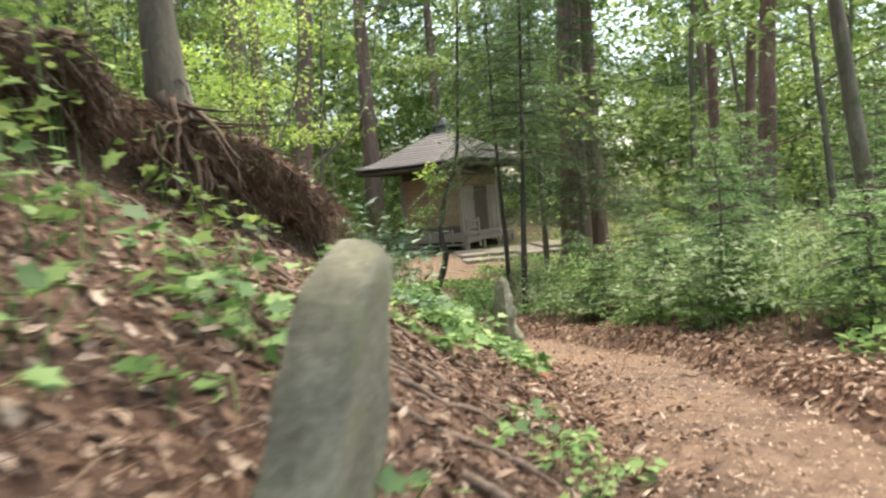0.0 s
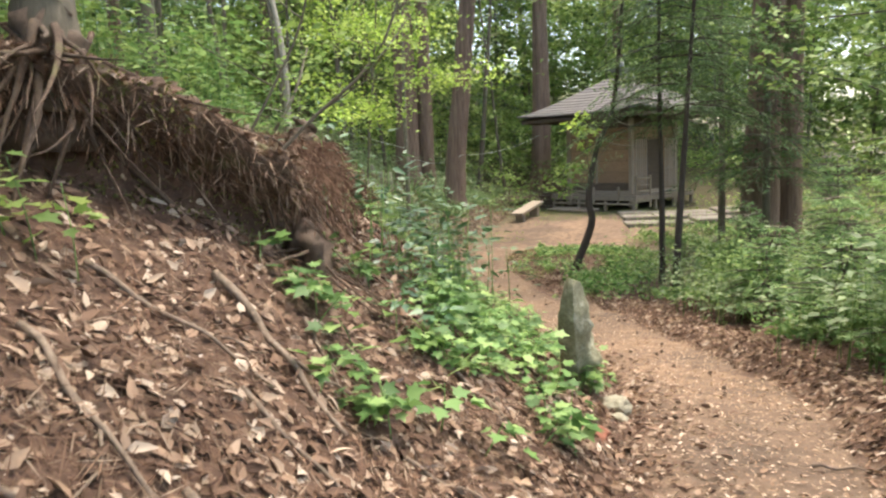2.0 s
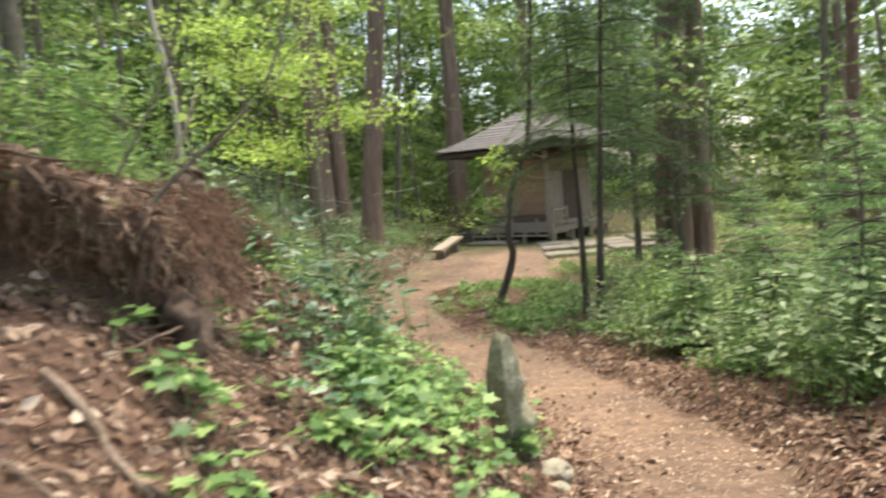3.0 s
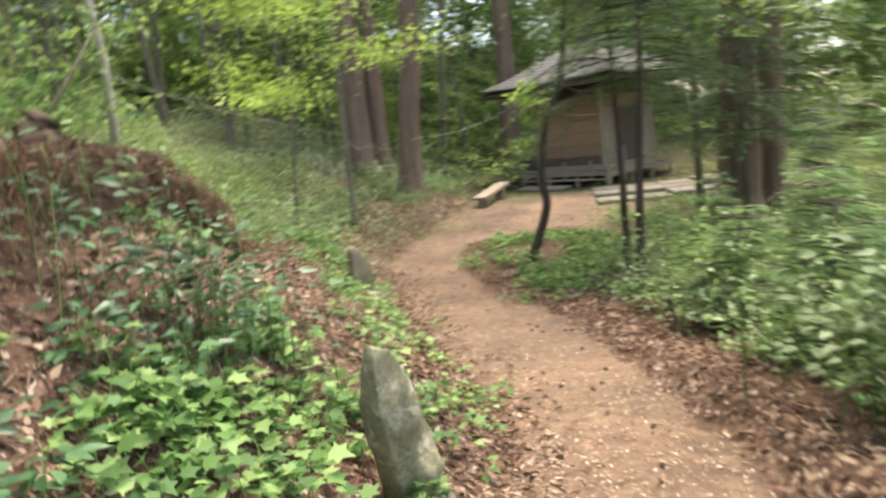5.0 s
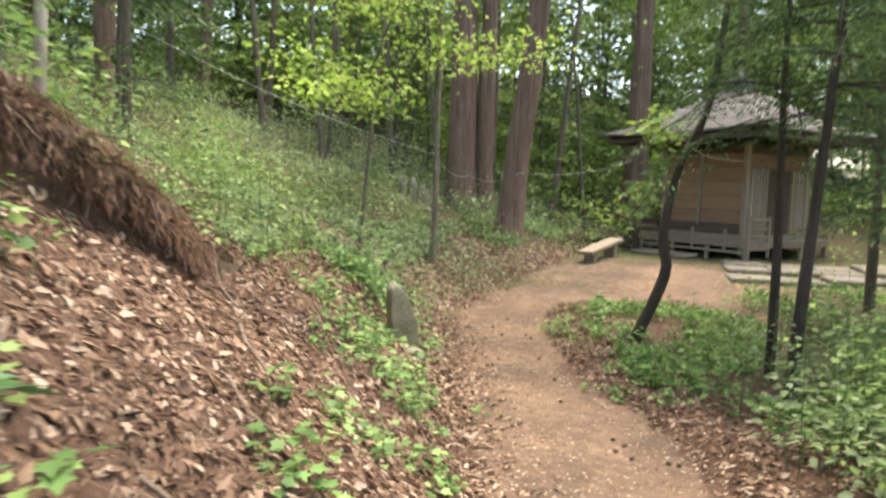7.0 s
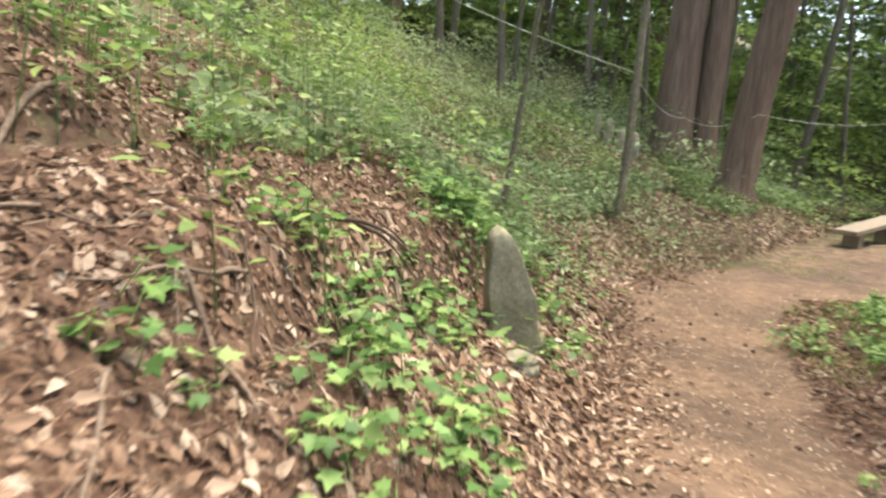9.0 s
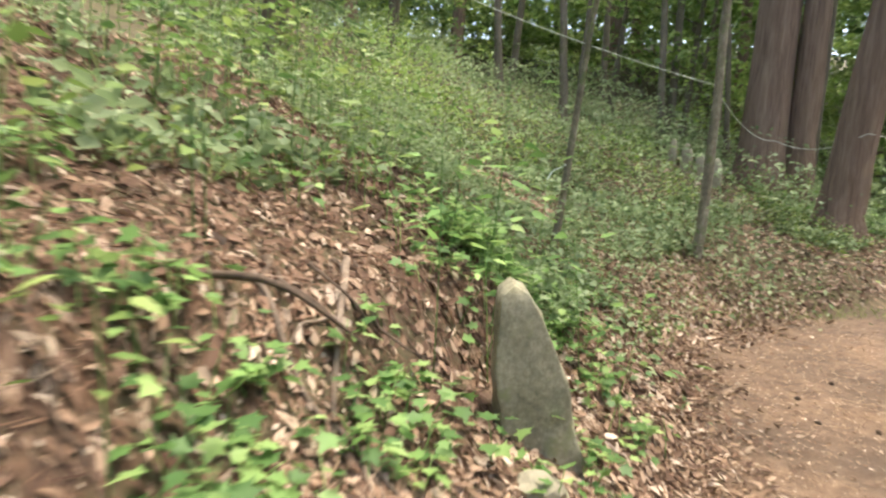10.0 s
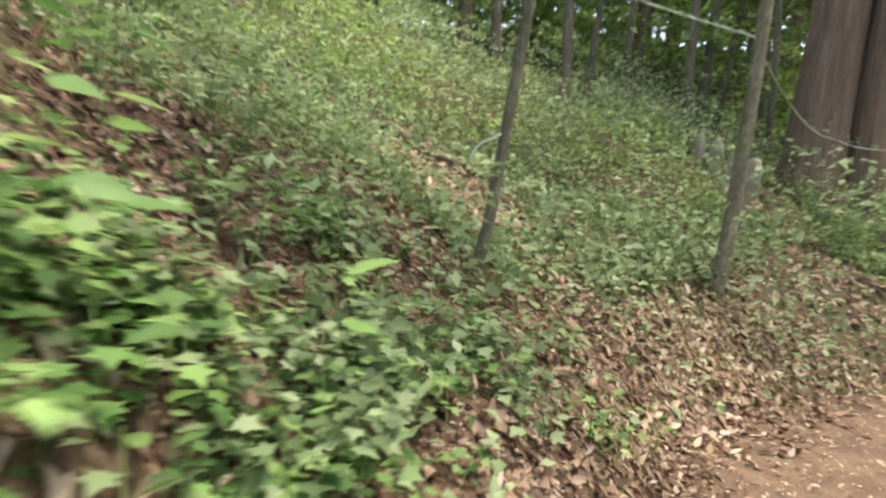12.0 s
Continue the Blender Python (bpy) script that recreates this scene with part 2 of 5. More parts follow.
def ground_z(x, y):
    x, y = np.asarray(x, float), np.asarray(y, float)
    z = np.interp(y, PROFILE_Y, PROFILE_Z)
    left, right = np.interp(y, EDGE_Y, EDGE_L), np.interp(y, EDGE_Y, EDGE_R)
    d = np.maximum(left - x, 0)
    e = np.maximum(x - right, 0)
    ds = scarp_at(y)
    near = 0.65 * np.minimum(d, ds) + np.interp(y, (7, 8.5), (0.46, 0.5)) * smooth(0, 0.14, d - ds) + 0.33 * np.minimum(np.maximum(d - ds - 0.3, 0), 14) + 0.12 * np.maximum(d - ds - 14, 0)
    far = 0.62 * np.minimum(d, 0.8) + 0.45 * np.minimum(np.maximum(d - 0.8, 0), 1.2) + 0.4 * np.minimum(np.maximum(d - 2.0, 0), 10) + 0.2 * np.maximum(d - 12, 0)
    gentle = np.interp(y, (22, 25), (0.62, 0.34)) * np.minimum(d, 1.3) + 0.34 * np.minimum(np.maximum(d - 1.3, 0), 3.2) + np.interp(y, (21, 26), (0.48, 0.32)) * np.minimum(np.maximum(d - 4.5, 0), 5.5) + np.interp(y, (21, 26), (0.3, 0.24)) * np.minimum(np.maximum(d - 10, 0), 14) + 0.1 * np.maximum(d - 24, 0)
    k = smooth(10.5, 13.5, y)
    k2 = smooth(17.5, 21.5, y)
    far = far + 0.26 * smooth(0, 0.4, d - 1.0 - 0.35 * wobble(y, y, 0.6)) * smooth(11.8, 12.8, y) * (1 - smooth(15.6, 16.6, y))
    rise = (near * (1 - k) + far * k) * (1 - k2) + gentle * k2
    lip = (0.16 * smooth(0, 0.35, e) + 0.12 * smooth(0.3, 1.5, e)) * (1 - 0.85 * smooth(13.5, 16.5, y)) - 0.04 * np.maximum(e - 6, 0)
    back = 0.16 * np.minimum(np.maximum(y - 30, 0), 60) * (1 - 0.8 * smooth(2, 14, x))
    off = np.minimum(1, np.maximum(d, e) * 1.5 + 0.12)
    rough = (wobble(x, y, 1.3) * 0.16 + wobble(x + 9, y, 0.45) * 0.07) * off + wobble(x, y + 5, 0.2) * 0.018
    return z + rise + lip + back + rough


def gz(x, y):
    return float(ground_z(x, y))


# ---- mesh helpers ----
def mesh_obj(name, verts, faces, mat, parent=None, smooth_shade=False):
    me = bpy.data.meshes.new(name)
    verts = np.asarray(verts, np.float32)
    faces = np.asarray(faces, np.int32)
    k = faces.shape[1]
    me.vertices.add(len(verts))
    me.vertices.foreach_set("co", verts.ravel())
    me.loops.add(faces.size)
    me.loops.foreach_set("vertex_index", faces.ravel())
    me.polygons.add(len(faces))
    me.polygons.foreach_set("loop_start", np.arange(0, faces.size, k, dtype=np.int32))
    me.polygons.foreach_set("loop_total", np.full(len(faces), k, np.int32))
    if smooth_shade:
        me.polygons.foreach_set("use_smooth", np.ones(len(faces), bool))
    me.update()
    me.materials.append(mat)
    ob = new(name, me)
    ob.parent = parent
    return ob


def part(name, bm, mat, parent=None, label=""):
    me = bpy.data.meshes.new(name)
    bm.to_mesh(me)
    bm.free()
    me.materials.append(mat)
    ob = new(name, me)
    ob.parent = parent
    return tagged(ob, label)


def thing(name, at, label, category, group=""):
    ob = new(name)
    ob.location = at
    return tagged(ob, label, category, group)


def unit(v):
    return v / np.maximum(np.linalg.norm(v, axis=-1, keepdims=True), 1e-9)


def blades(centres, axis, normal, length, width, fold=0.25, full=False):
    """Kite-shaped leaves: base, two flanks, tip, folded on the midrib. Returns verts and triangles."""
    n = len(centres)
    axis = unit(axis)
    side = unit(np.cross(normal, axis))
    up = np.cross(axis, side)
    length, width = np.broadcast_to(length, n)[:, None], np.broadcast_to(width, n)[:, None]
    if full:
        v = np.empty((n, 6, 3))
        for k, (along, across, lift) in enumerate(((0, 0, 0), (0.26, 0.46, 0.8), (0.62, 0.3, 1.0), (1, 0, 0.2), (0.62, -0.3, 1.0), (0.26, -0.46, 0.8))):
            v[:, k] = centres + axis * length * along + side * width * across + up * width * fold * lift
        b = np.arange(n)[:, None] * 6
        f = np.stack([b + [0, 2, 1], b + [0, 3, 2], b + [0, 4, 3], b + [0, 5, 4]], 1).reshape(-1, 3)
        return v.reshape(-1, 3), f
    v = np.empty((n, 4, 3))
    v[:, 0] = centres
    v[:, 1] = centres + axis * length * 0.45 + side * width * 0.5 + up * width * fold
    v[:, 2] = centres + axis * length
    v[:, 3] = centres + axis * length * 0.45 - side * width * 0.5 + up * width * fold
    b = np.arange(n)[:, None] * 4
    f = np.stack([b + [0, 2, 1], b + [0, 3, 2]], 1).reshape(-1, 3)
    return v.reshape(-1, 3), f


def lobed(centres, axis, normal, size, fold=0.15):
    """Palmate leaves with five pointed lobes round a base."""
    n = len(centres)
    axis = unit(axis)
    side = unit(np.cross(normal, axis))
    up = np.cross(axis, side)
    size = np.broadcast_to(size, n)[:, None]
    shape = ((0, 0), (0.12, 0.3), (0.02, 0.5), (0.3, 0.3), (0.55, 0.5), (0.6, 0.2), (1.0, 0.0), (0.6, -0.2), (0.55, -0.5), (0.3, -0.3), (0.02, -0.5), (0.12, -0.3))
    m = len(shape)
    v = np.empty((n, m + 1, 3))
    for k, (along, across) in enumerate(shape):
        v[:, k] = centres + axis * size * along + side * size * across + up * size * fold * (abs(across) - 0.5 * along * along)
    v[:, m] = centres + axis * size * 0.3
    b = np.arange(n)[:, None] * (m + 1)
    f = np.stack([b + [m, (k + 1) % m, k] for k in range(m)], 1).reshape(-1, 3)
    return v.reshape(-1, 3), f


def join(pieces):
    vs, fs, o = [], [], 0
    for v, f in pieces:
        vs.append(v)
        fs.append(f + o)
        o += len(v)
    return np.concatenate(vs), np.concatenate(fs)


def randdir(n, rng, flat=1.0):
    v = rng.normal(size=(n, 3))
    v[:, 2] *= flat
    return unit(v)


def tube(points, radii, sides=8, rough=0.0, rng=RNG):
    """A closed tapering tube along a line of points."""
    p = np.asarray(points, float)
    r = np.asarray(radii, float)
    tan = unit(np.gradient(p, axis=0))
    ref = np.where(np.abs(tan[:, 2:3]) > 0.8, (1.0, 0, 0), (0, 0, 1.0))
    a = unit(np.cross(tan, ref))
    b = np.cross(tan, a)
    ang = np.linspace(0, 2 * math.pi, sides, endpoint=False)
    rr = r[:, None] * (1 + rough * rng.normal(size=(len(p), sides)))
    v = p[:, None] + rr[..., None] * (a[:, None] * np.cos(ang)[None, :, None] + b[:, None] * np.sin(ang)[None, :, None])
    v = np.concatenate([v.reshape(-1, 3), p[:1], p[-1:]])
    n = len(p)
    i, j = np.meshgrid(np.arange(n - 1), np.arange(sides), indexing="ij")
    q = np.stack([i * sides + j, i * sides + (j + 1) % sides, (i + 1) * sides + (j + 1) % sides, (i + 1) * sides + j], -1).reshape(-1, 4)
    f = np.concatenate([q[:, [0, 1, 2]], q[:, [0, 2, 3]]])
    k = np.arange(sides)
    caps = np.concatenate([np.stack([np.full(sides, n * sides), (k + 1) % sides, k], -1), np.stack([np.full(sides, n * sides + 1), (n - 1) * sides + k, (n - 1) * sides + (k + 1) % sides], -1)])
    return v, np.concatenate([f, caps])


def bend(points, count):
    """A smooth line through a few points."""
    p = np.asarray(points, float)
    t = np.linspace(0, len(p) - 1, count)
    out = np.empty((count, 3))
    for n, s in enumerate(t):
        i = min(int(s), len(p) - 2)
        u = s - i
        a, b, c, d = p[max(i - 1, 0)], p[i], p[i + 1], p[min(i + 2, len(p) - 1)]
        out[n] = 0.5 * (2 * b + (c - a) * u + (2 * a - 5 * b + 4 * c - d) * u * u + (3 * b - a - 3 * c + d) * u ** 3)
    return out


def box_bm(sx, sy, sz, bev=0.01):
    bm = bmesh.new()
    bmesh.ops.create_cube(bm, size=1.0, matrix=Matrix.Diagonal((sx, sy, sz, 1)))
    if bev:
        bmesh.ops.bevel(bm, geom=bm.edges[:], offset=min(bev, min(sx, sy, sz) * 0.3), segments=1, affect="EDGES")
    return bm

# ---- the ground: one sheet to the horizon ----
def lines(bands):
    out = []
    for a, b, step in bands:
        out += list(np.arange(a, b, step))
    return np.array(out + [bands[-1][1]])


gx = lines([(-240, -40, 20), (-40, -12, 1.2), (-12, -6, 0.3), (-6, 4, 0.085), (4, 9, 0.3), (9, 40, 1.5), (40, 240, 20)])
gy = lines([(-240, -20, 20), (-20, 0, 1.0), (0, 22, 0.085), (22, 30, 0.16), (30, 60, 1.5), (60, 260, 20)])
GX, GY = np.meshgrid(gx, gy)
GZ = ground_z(GX, GY)
gi, gj = np.meshgrid(np.arange(len(gy) - 1), np.arange(len(gx) - 1), indexing="ij")
w = len(gx)
gf = np.stack([gi * w + gj, gi * w + gj + 1, (gi + 1) * w + gj + 1, (gi + 1) * w + gj], -1).reshape(-1, 4)


def ground_mat():
    """Needle duff, with trodden earth and mossy green laid in by two surface masks and ragged by noise."""
    m, n, l, b = nodes_of("forest_floor")
    big, mid, fine = noise_node(n, l, 0.9, 5), noise_node(n, l, 7, 6, 0.65), noise_node(n, l, 60, 8, 0.75)
    duff = ramp(n, [(0.32, (0.03, 0.016, 0.01)), (0.5, (0.09, 0.05, 0.031)), (0.68, (0.18, 0.108, 0.07))])
    earth = ramp(n, [(0.3, (0.06, 0.039, 0.025)), (0.45, (0.13, 0.087, 0.057)), (0.55, (0.18, 0.122, 0.08)), (0.7, (0.3, 0.215, 0.148))])
    green = ramp(n, [(0.3, (0.035, 0.028, 0.013)), (0.5, (0.08, 0.065, 0.03)), (0.62, (0.09, 0.095, 0.035)), (0.8, (0.16, 0.11, 0.065))])
    mm = n.new("ShaderNodeMath")
    mm.operation, mm.inputs[1].default_value = "MULTIPLY_ADD", 0.5
    l.new(fine.outputs[0], mm.inputs[0])
    h = n.new("ShaderNodeMath")
    h.operation, h.inputs[1].default_value = "MULTIPLY", 0.5
    l.new(mid.outputs[0], h.inputs[0])
    l.new(h.outputs[0], mm.inputs[2])
    for r in (duff, earth, green):
        l.new(mm.outputs[0], r.inputs[0])
    masks = []
    for key in ("trodden", "mossy"):
        a = n.new("ShaderNodeAttribute")
        a.attribute_name = key
        s = n.new("ShaderNodeMath")
        s.operation = "ADD"
        l.new(a.outputs["Fac"], s.inputs[0])
        l.new(mid.outputs[0], s.inputs[1])
        r = ramp(n, [(0.75, (0, 0, 0)), (0.98, (1, 1, 1))])
        l.new(s.outputs[0], r.inputs[0])
        masks.append(r.outputs[0])
    col = mix(n, l, masks[1], duff.outputs[0], green.outputs[0])
    worn = ramp(n, [(0.35, (0.6, 0.6, 0.6)), (0.62, (1.15, 1.1, 1.05))])
    l.new(big.outputs[0], worn.inputs[0])
    col = mix(n, l, masks[0], col, mix(n, l, 1.0, earth.outputs[0], worn.outputs[0], "MULTIPLY"))
    l.new(col, b.inputs["Base Color"])
    b.inputs["Roughness"].default_value = 0.95
    bump(n, l, mm.outputs[0], 0.7, 0.02, b)
    return m


ground = mesh_obj("ground", np.stack([GX, GY, GZ], -1).reshape(-1, 3), gf, ground_mat(), None, True)
tagged(ground, "forest floor of brown needles, bare earth path and moss", "ground", kind="structure")


def trodden(x, y):
    a, b = np.interp(y, EDGE_Y, EDGE_L), np.interp(y, EDGE_Y, EDGE_R)
    t = smooth(-0.3, 0.35, np.minimum(x - a, b - x) + 0.4 * wobble(x, y, 0.55) + 0.2 * wobble(x, y + 7, 0.2))
    plaza = smooth(1.5, -1.5, np.hypot(x + 0.2, (y - 23.6) * 0.9) - 3.2)
    t = np.where(y > 19, np.maximum(t * smooth(24, 21, y), plaza * 0.5), t)
    return t


def mossy(x, y):
    d = np.interp(y, EDGE_Y, EDGE_L) - x
    e = x - np.interp(y, EDGE_Y, EDGE_R)
    far = smooth(12, 16, y + 0.6 * d) * smooth(0.2, 1.0, d)
    return np.clip(0.75 * far + 0.5 * smooth(1.0, 3, e) + 0.5 * smooth(20, 23, y), 0, 0.8)


for key, func in (("trodden", trodden), ("mossy", mossy)):
    at = ground.data.attributes.new(key, "FLOAT", "POINT")
    at.data.foreach_set("value", func(GX, GY).ravel().astype(np.float32))


# ---- stone markers ----
def stone_marker(x, y, height, width, thick, turn, lean, side, label, seed, shape=0.5, sink=0.25, relief=()):
    """A rough slab with a rounded or pointed head, tilted, sunk into the bank."""
    rng = np.random.default_rng(seed)
    bm = bmesh.new()
    bmesh.ops.create_cube(bm, size=1.0)
    bmesh.ops.subdivide_edges(bm, edges=bm.edges[:], cuts=19, use_grid_fill=True)
    for v in bm.verts:
        u = v.co.z + 0.5
        k = 1.0 if u < shape else math.sqrt(max(0.0, 1 - ((u - shape) / (1.0001 - shape)) ** 2)) * 0.86 + 0.14 * (1 - (u - shape) / (1 - shape))
        foot = 1.0 + 0.12 * (1 - u)
        q = math.hypot(v.co.x, v.co.y)
        rnd = 0.5 / max(abs(v.co.x), abs(v.co.y), 1e-6) * q if q > 1e-6 else 1
        soft = 1 - 0.28 * (rnd - 1)
        v.co.x *= width * k * foot * soft
        v.co.y *= thick * (0.55 + 0.45 * k) * foot * soft
        v.co.z = u * (height + sink) - sink
        p = Vector((v.co.x, v.co.y, v.co.z)) * 5 + Vector((seed * 3.1, 0, 0))
        d = noise.noise(p) * (0.075 if seed == 2 else 0.045) + noise.noise(p * 3) * 0.024 + noise.noise(p * 8) * 0.009
        v.co += v.co.normalized() * d
        if v.co.y < -thick * 0.2:
            for at_z, size, deep in relief:
                v.co.y -= deep * math.exp(-((v.co.z - at_z) / size) ** 2 - (v.co.x / (width * 0.42)) ** 4)
    for f in bm.faces:
        f.smooth = True
    ob = part("stone_marker", bm, M_LICHEN if relief else M_STONE)
    ob.matrix_world = pose(x, y, gz(x, y), 0, 0, turn) @ pose(0, 0, 0, lean, side, 0)
    return tagged(ob, label, "stone marker", "old stone markers along the path")


stone_marker(-0.46, 2.97, 0.65, 0.38, 0.12, 82, 13, 3, "weathered mossy stone slab with rounded head beside the path", 1)
stone_marker(0.5, 8.2, 0.86, 0.2, 0.11, 62, 6, -19, "leaning mossy stone slab with a worn carved relief beside path", 2, 0.62, relief=((0.66, 0.035, 0.04), (0.52, 0.05, 0.07), (0.4, 0.03, 0.03), (0.27, 0.075, 0.11), (0.06, 0.06, 0.13)))
stone_marker(-2.3, 15.16, 0.76, 0.26, 0.17, 50, 6, -15, "leaning pointed grey stone on the leafy bank", 4, 0.45)


def stone_figure(x, y, h, seed):
    """A small plain upright stone with a rounded head on a squared body."""
    bm = bmesh.new()
    rings = [(0, 0.5), (0.3, 0.5), (0.6, 0.47), (0.74, 0.43), (0.85, 0.36), (0.93, 0.26), (0.98, 0.14), (1.0, 0.03)]
    prev = None
    for u, r in rings:
        row = [bm.verts.new((math.cos(a) * r * h * 0.5, math.sin(a) * r * h * 0.26, u * h)) for a in np.linspace(0, 2 * math.pi, 12, endpoint=False)]
        if prev:
            for k in range(12):
                bm.faces.new((prev[k], prev[(k + 1) % 12], row[(k + 1) % 12], row[k])).smooth = True
        prev = row
    bm.faces.new(prev)
    for v in bm.verts:
        v.co += Vector((1, 1, 0.5)) * noise.noise(v.co * 9 + Vector((seed, 0, 0))) * 0.02
    ob = part("stone_figure", bm, M_STONEPALE)
    ob.matrix_world = pose(x, y, gz(x, y) - 0.05, random.uniform(-4, 4), random.uniform(-4, 4), 150 + seed * 9)
    tagged(ob, "small pale weathered stone figure beside the cedar", "stone figure", "stone figures by the cedar")


for n in range(4):
    stone_figure(-7.45 + n * 0.31, 25.4 - 0.03 * n, 0.52 + 0.05 * (n % 2), n)


# ---- trees ----
def foliage(points, rng, count, spread, size, flat=0.35, slim=0.55, droop=0.15):
    """Leaves scattered in flattened sprays round a set of points."""
    k = rng.integers(0, len(points), count)
    c = points[k] + rng.normal(size=(count, 3)) * np.array([spread, spread, spread * flat])
    ax = randdir(count, rng, 0.4)
    ax[:, 2] -= droop
    nm = randdir(count, rng, 0.5) + np.array([0, 0, 1.2])
    s = size * rng.uniform(0.6, 1.3, count)
    return blades(c, ax, nm, s, s * slim)


def trunk_mesh(parent, pts, radii, mat, sides=12, rough=0.05, name="trunk"):
    v, f = tube(pts, radii, sides, rough)
    return mesh_obj(name, v, f, mat, parent, True)


def limb_line(base, heading, length, rise, rng, n=6):
    p = [np.array(base, float)]
    d = np.array([math.cos(heading), math.sin(heading), rise])
    for _ in range(n - 1):
        d = d + rng.normal(size=3) * np.array([0.16, 0.16, 0.08])
        p.append(p[-1] + unit(d) * length / (n - 1))
    return np.array(p)


def big_trunk(base, top, r0, r1, height, flare=1.6, count=16):
    """Line and radii of a tall trunk that passes from base through top and on to its full height."""
    base, top = np.array(base, float), np.array(top, float)
    d = (top - base) / (top[2] - base[2])
    z = np.concatenate([[-0.3, 0, 0.15, 0.35, 0.7, 1.2], np.linspace(2, height, count)])
    pts = base + z[:, None] * d
    rad = np.interp(z, (0, height), (r0, r1))
    rad *= 1 + (flare - 1) * np.exp(-np.maximum(z, 0) / 0.35)
    pts[:, :2] += np.cumsum(RNG.normal(size=(len(z), 2)) * 0.012, axis=0)
    return pts, rad


def canopy_tree(name, label, category, base, top, r0, height, bark, leaf, start, count, size, seed, flare=1.6, group="", span=2.6, stubs=0, nlimb=10, slim=0.55, sides=12):
    rng = np.random.default_rng(seed)
    t = thing(name, base, label, category, group)
    pts, rad = big_trunk((0, 0, 0), np.subtract(top, base), r0, r0 * 0.35, height, flare)
    trunk_mesh(t, pts, rad, bark, sides)
    tips = []
    for n in range(nlimb):
        z = start + (height - start) * (n + rng.uniform(0, 0.8)) / nlimb
        b = np.array([np.interp(z, pts[:, 2], pts[:, 0]), np.interp(z, pts[:, 2], pts[:, 1]), z])
        line = limb_line(b, rng.uniform(0, 6.28), span * rng.uniform(0.6, 1.2) * (1.1 - 0.5 * n / nlimb), rng.uniform(-0.1, 0.5), rng)
        mesh_obj("limb", *tube(line, np.linspace(r0 * 0.16 + 0.01, 0.008, len(line)), 5, 0.05, rng), bark, t, True)
        tips.append(line[2:])
    for n in range(stubs):
        z = rng.uniform(1.2, start)
        b = np.array([np.interp(z, pts[:, 2], pts[:, 0]), np.interp(z, pts[:, 2], pts[:, 1]), z])
        line = limb_line(b, rng.uniform(-0.9, 0.9), rng.uniform(0.4, 1.1), rng.uniform(-0.05, 0.3), rng)
        mesh_obj("dead_stub", *tube(line, np.linspace(0.022, 0.006, len(line)), 5, 0.05, rng), bark, t, True)
    tips = np.concatenate(tips)
    v, f = foliage(tips, rng, count, span * 0.2, size, 0.35, slim)
    tagged(mesh_obj("crown", v, f, leaf, t), kind="stuff")
    return t


def conifer(name, label, base, height, start, seed, leaf, bark, r0=0.06, reach=1.1, whorls=14, per=6, line=None, group="", needles=130, nlen=0.075, droop=0.35):
    """A conifer with flat drooping sprays on whorled branches."""
    rng = np.random.default_rng(seed)
    t = thing(name, base, label, "conifer", group)
    if line is None:
        line = [(0, 0, -0.2), (0, 0, height * 0.3), (rng.normal() * 0.05, rng.normal() * 0.05, height * 0.65), (rng.normal() * 0.08, rng.normal() * 0.08, height)]
    pts = bend(line, 18)
    trunk_mesh(t, pts, np.linspace(r0, r0 * 0.25, len(pts)), bark, 9)
    limbs, leaves = [], []
    for n in range(whorls):
        z = start + (height - start) * (n + 0.5 * rng.random()) / whorls
        b = np.array([np.interp(z, pts[:, 2], pts[:, 0]), np.interp(z, pts[:, 2], pts[:, 1]), z])
        for k in range(per):
            if rng.random() < 0.15:
                continue
            ln = reach * (1.05 - 0.85 * max(0.0, (z - start) / max(height - start, 0.01))) * rng.uniform(0.6, 1.15)
            br = limb_line(b, 6.28 * (k + rng.random()) / per, ln, rng.uniform(0.0, 0.3), rng, 5)
            br[:, 2] -= droop * ln * np.linspace(0, 1, 5) ** 2
            limbs.append(tube(br, np.linspace(0.012, 0.004, 5), 4, 0, rng))
            d = unit(br[-1] - br[0])
            m = max(12, int(needles * ln / reach))
            u = rng.uniform(0.15, 1.0, m)
            p = np.stack([np.interp(u, np.linspace(0, 1, 5), br[:, i]) for i in range(3)], -1)
            sd = unit(np.cross(d, (0, 0, 1)))
            off = rng.uniform(-1, 1, m)
            wid = 0.34 * ln * (1.1 - u) + 0.05
            p = p + sd * (off * wid)[:, None]
            p[:, 2] -= np.abs(off) * wid * 0.25 + rng.uniform(0, 0.04, m)
            ax = d * 0.8 + sd * np.sign(off)[:, None] * 0.7 + rng.normal(size=(m, 3)) * 0.3
            nm = np.array([0, 0, 1.0]) + rng.normal(size=(m, 3)) * 0.35
            s = nlen * rng.uniform(0.7, 1.4, m)
            leaves.append(blades(p, ax, nm, s, s * 0.27, 0.15))
    tagged(mesh_obj("branchwork", *join(limbs), bark, t, True), kind="stuff")
    tagged(mesh_obj("crown", *join(leaves), leaf, t), kind="stuff")
    return t


def on(x, y):
    return (x, y, gz(x, y))


def shift(p, dx, dz, dy=0.0):
    return (p[0] + dx, p[1] + dy, p[2] + dz)


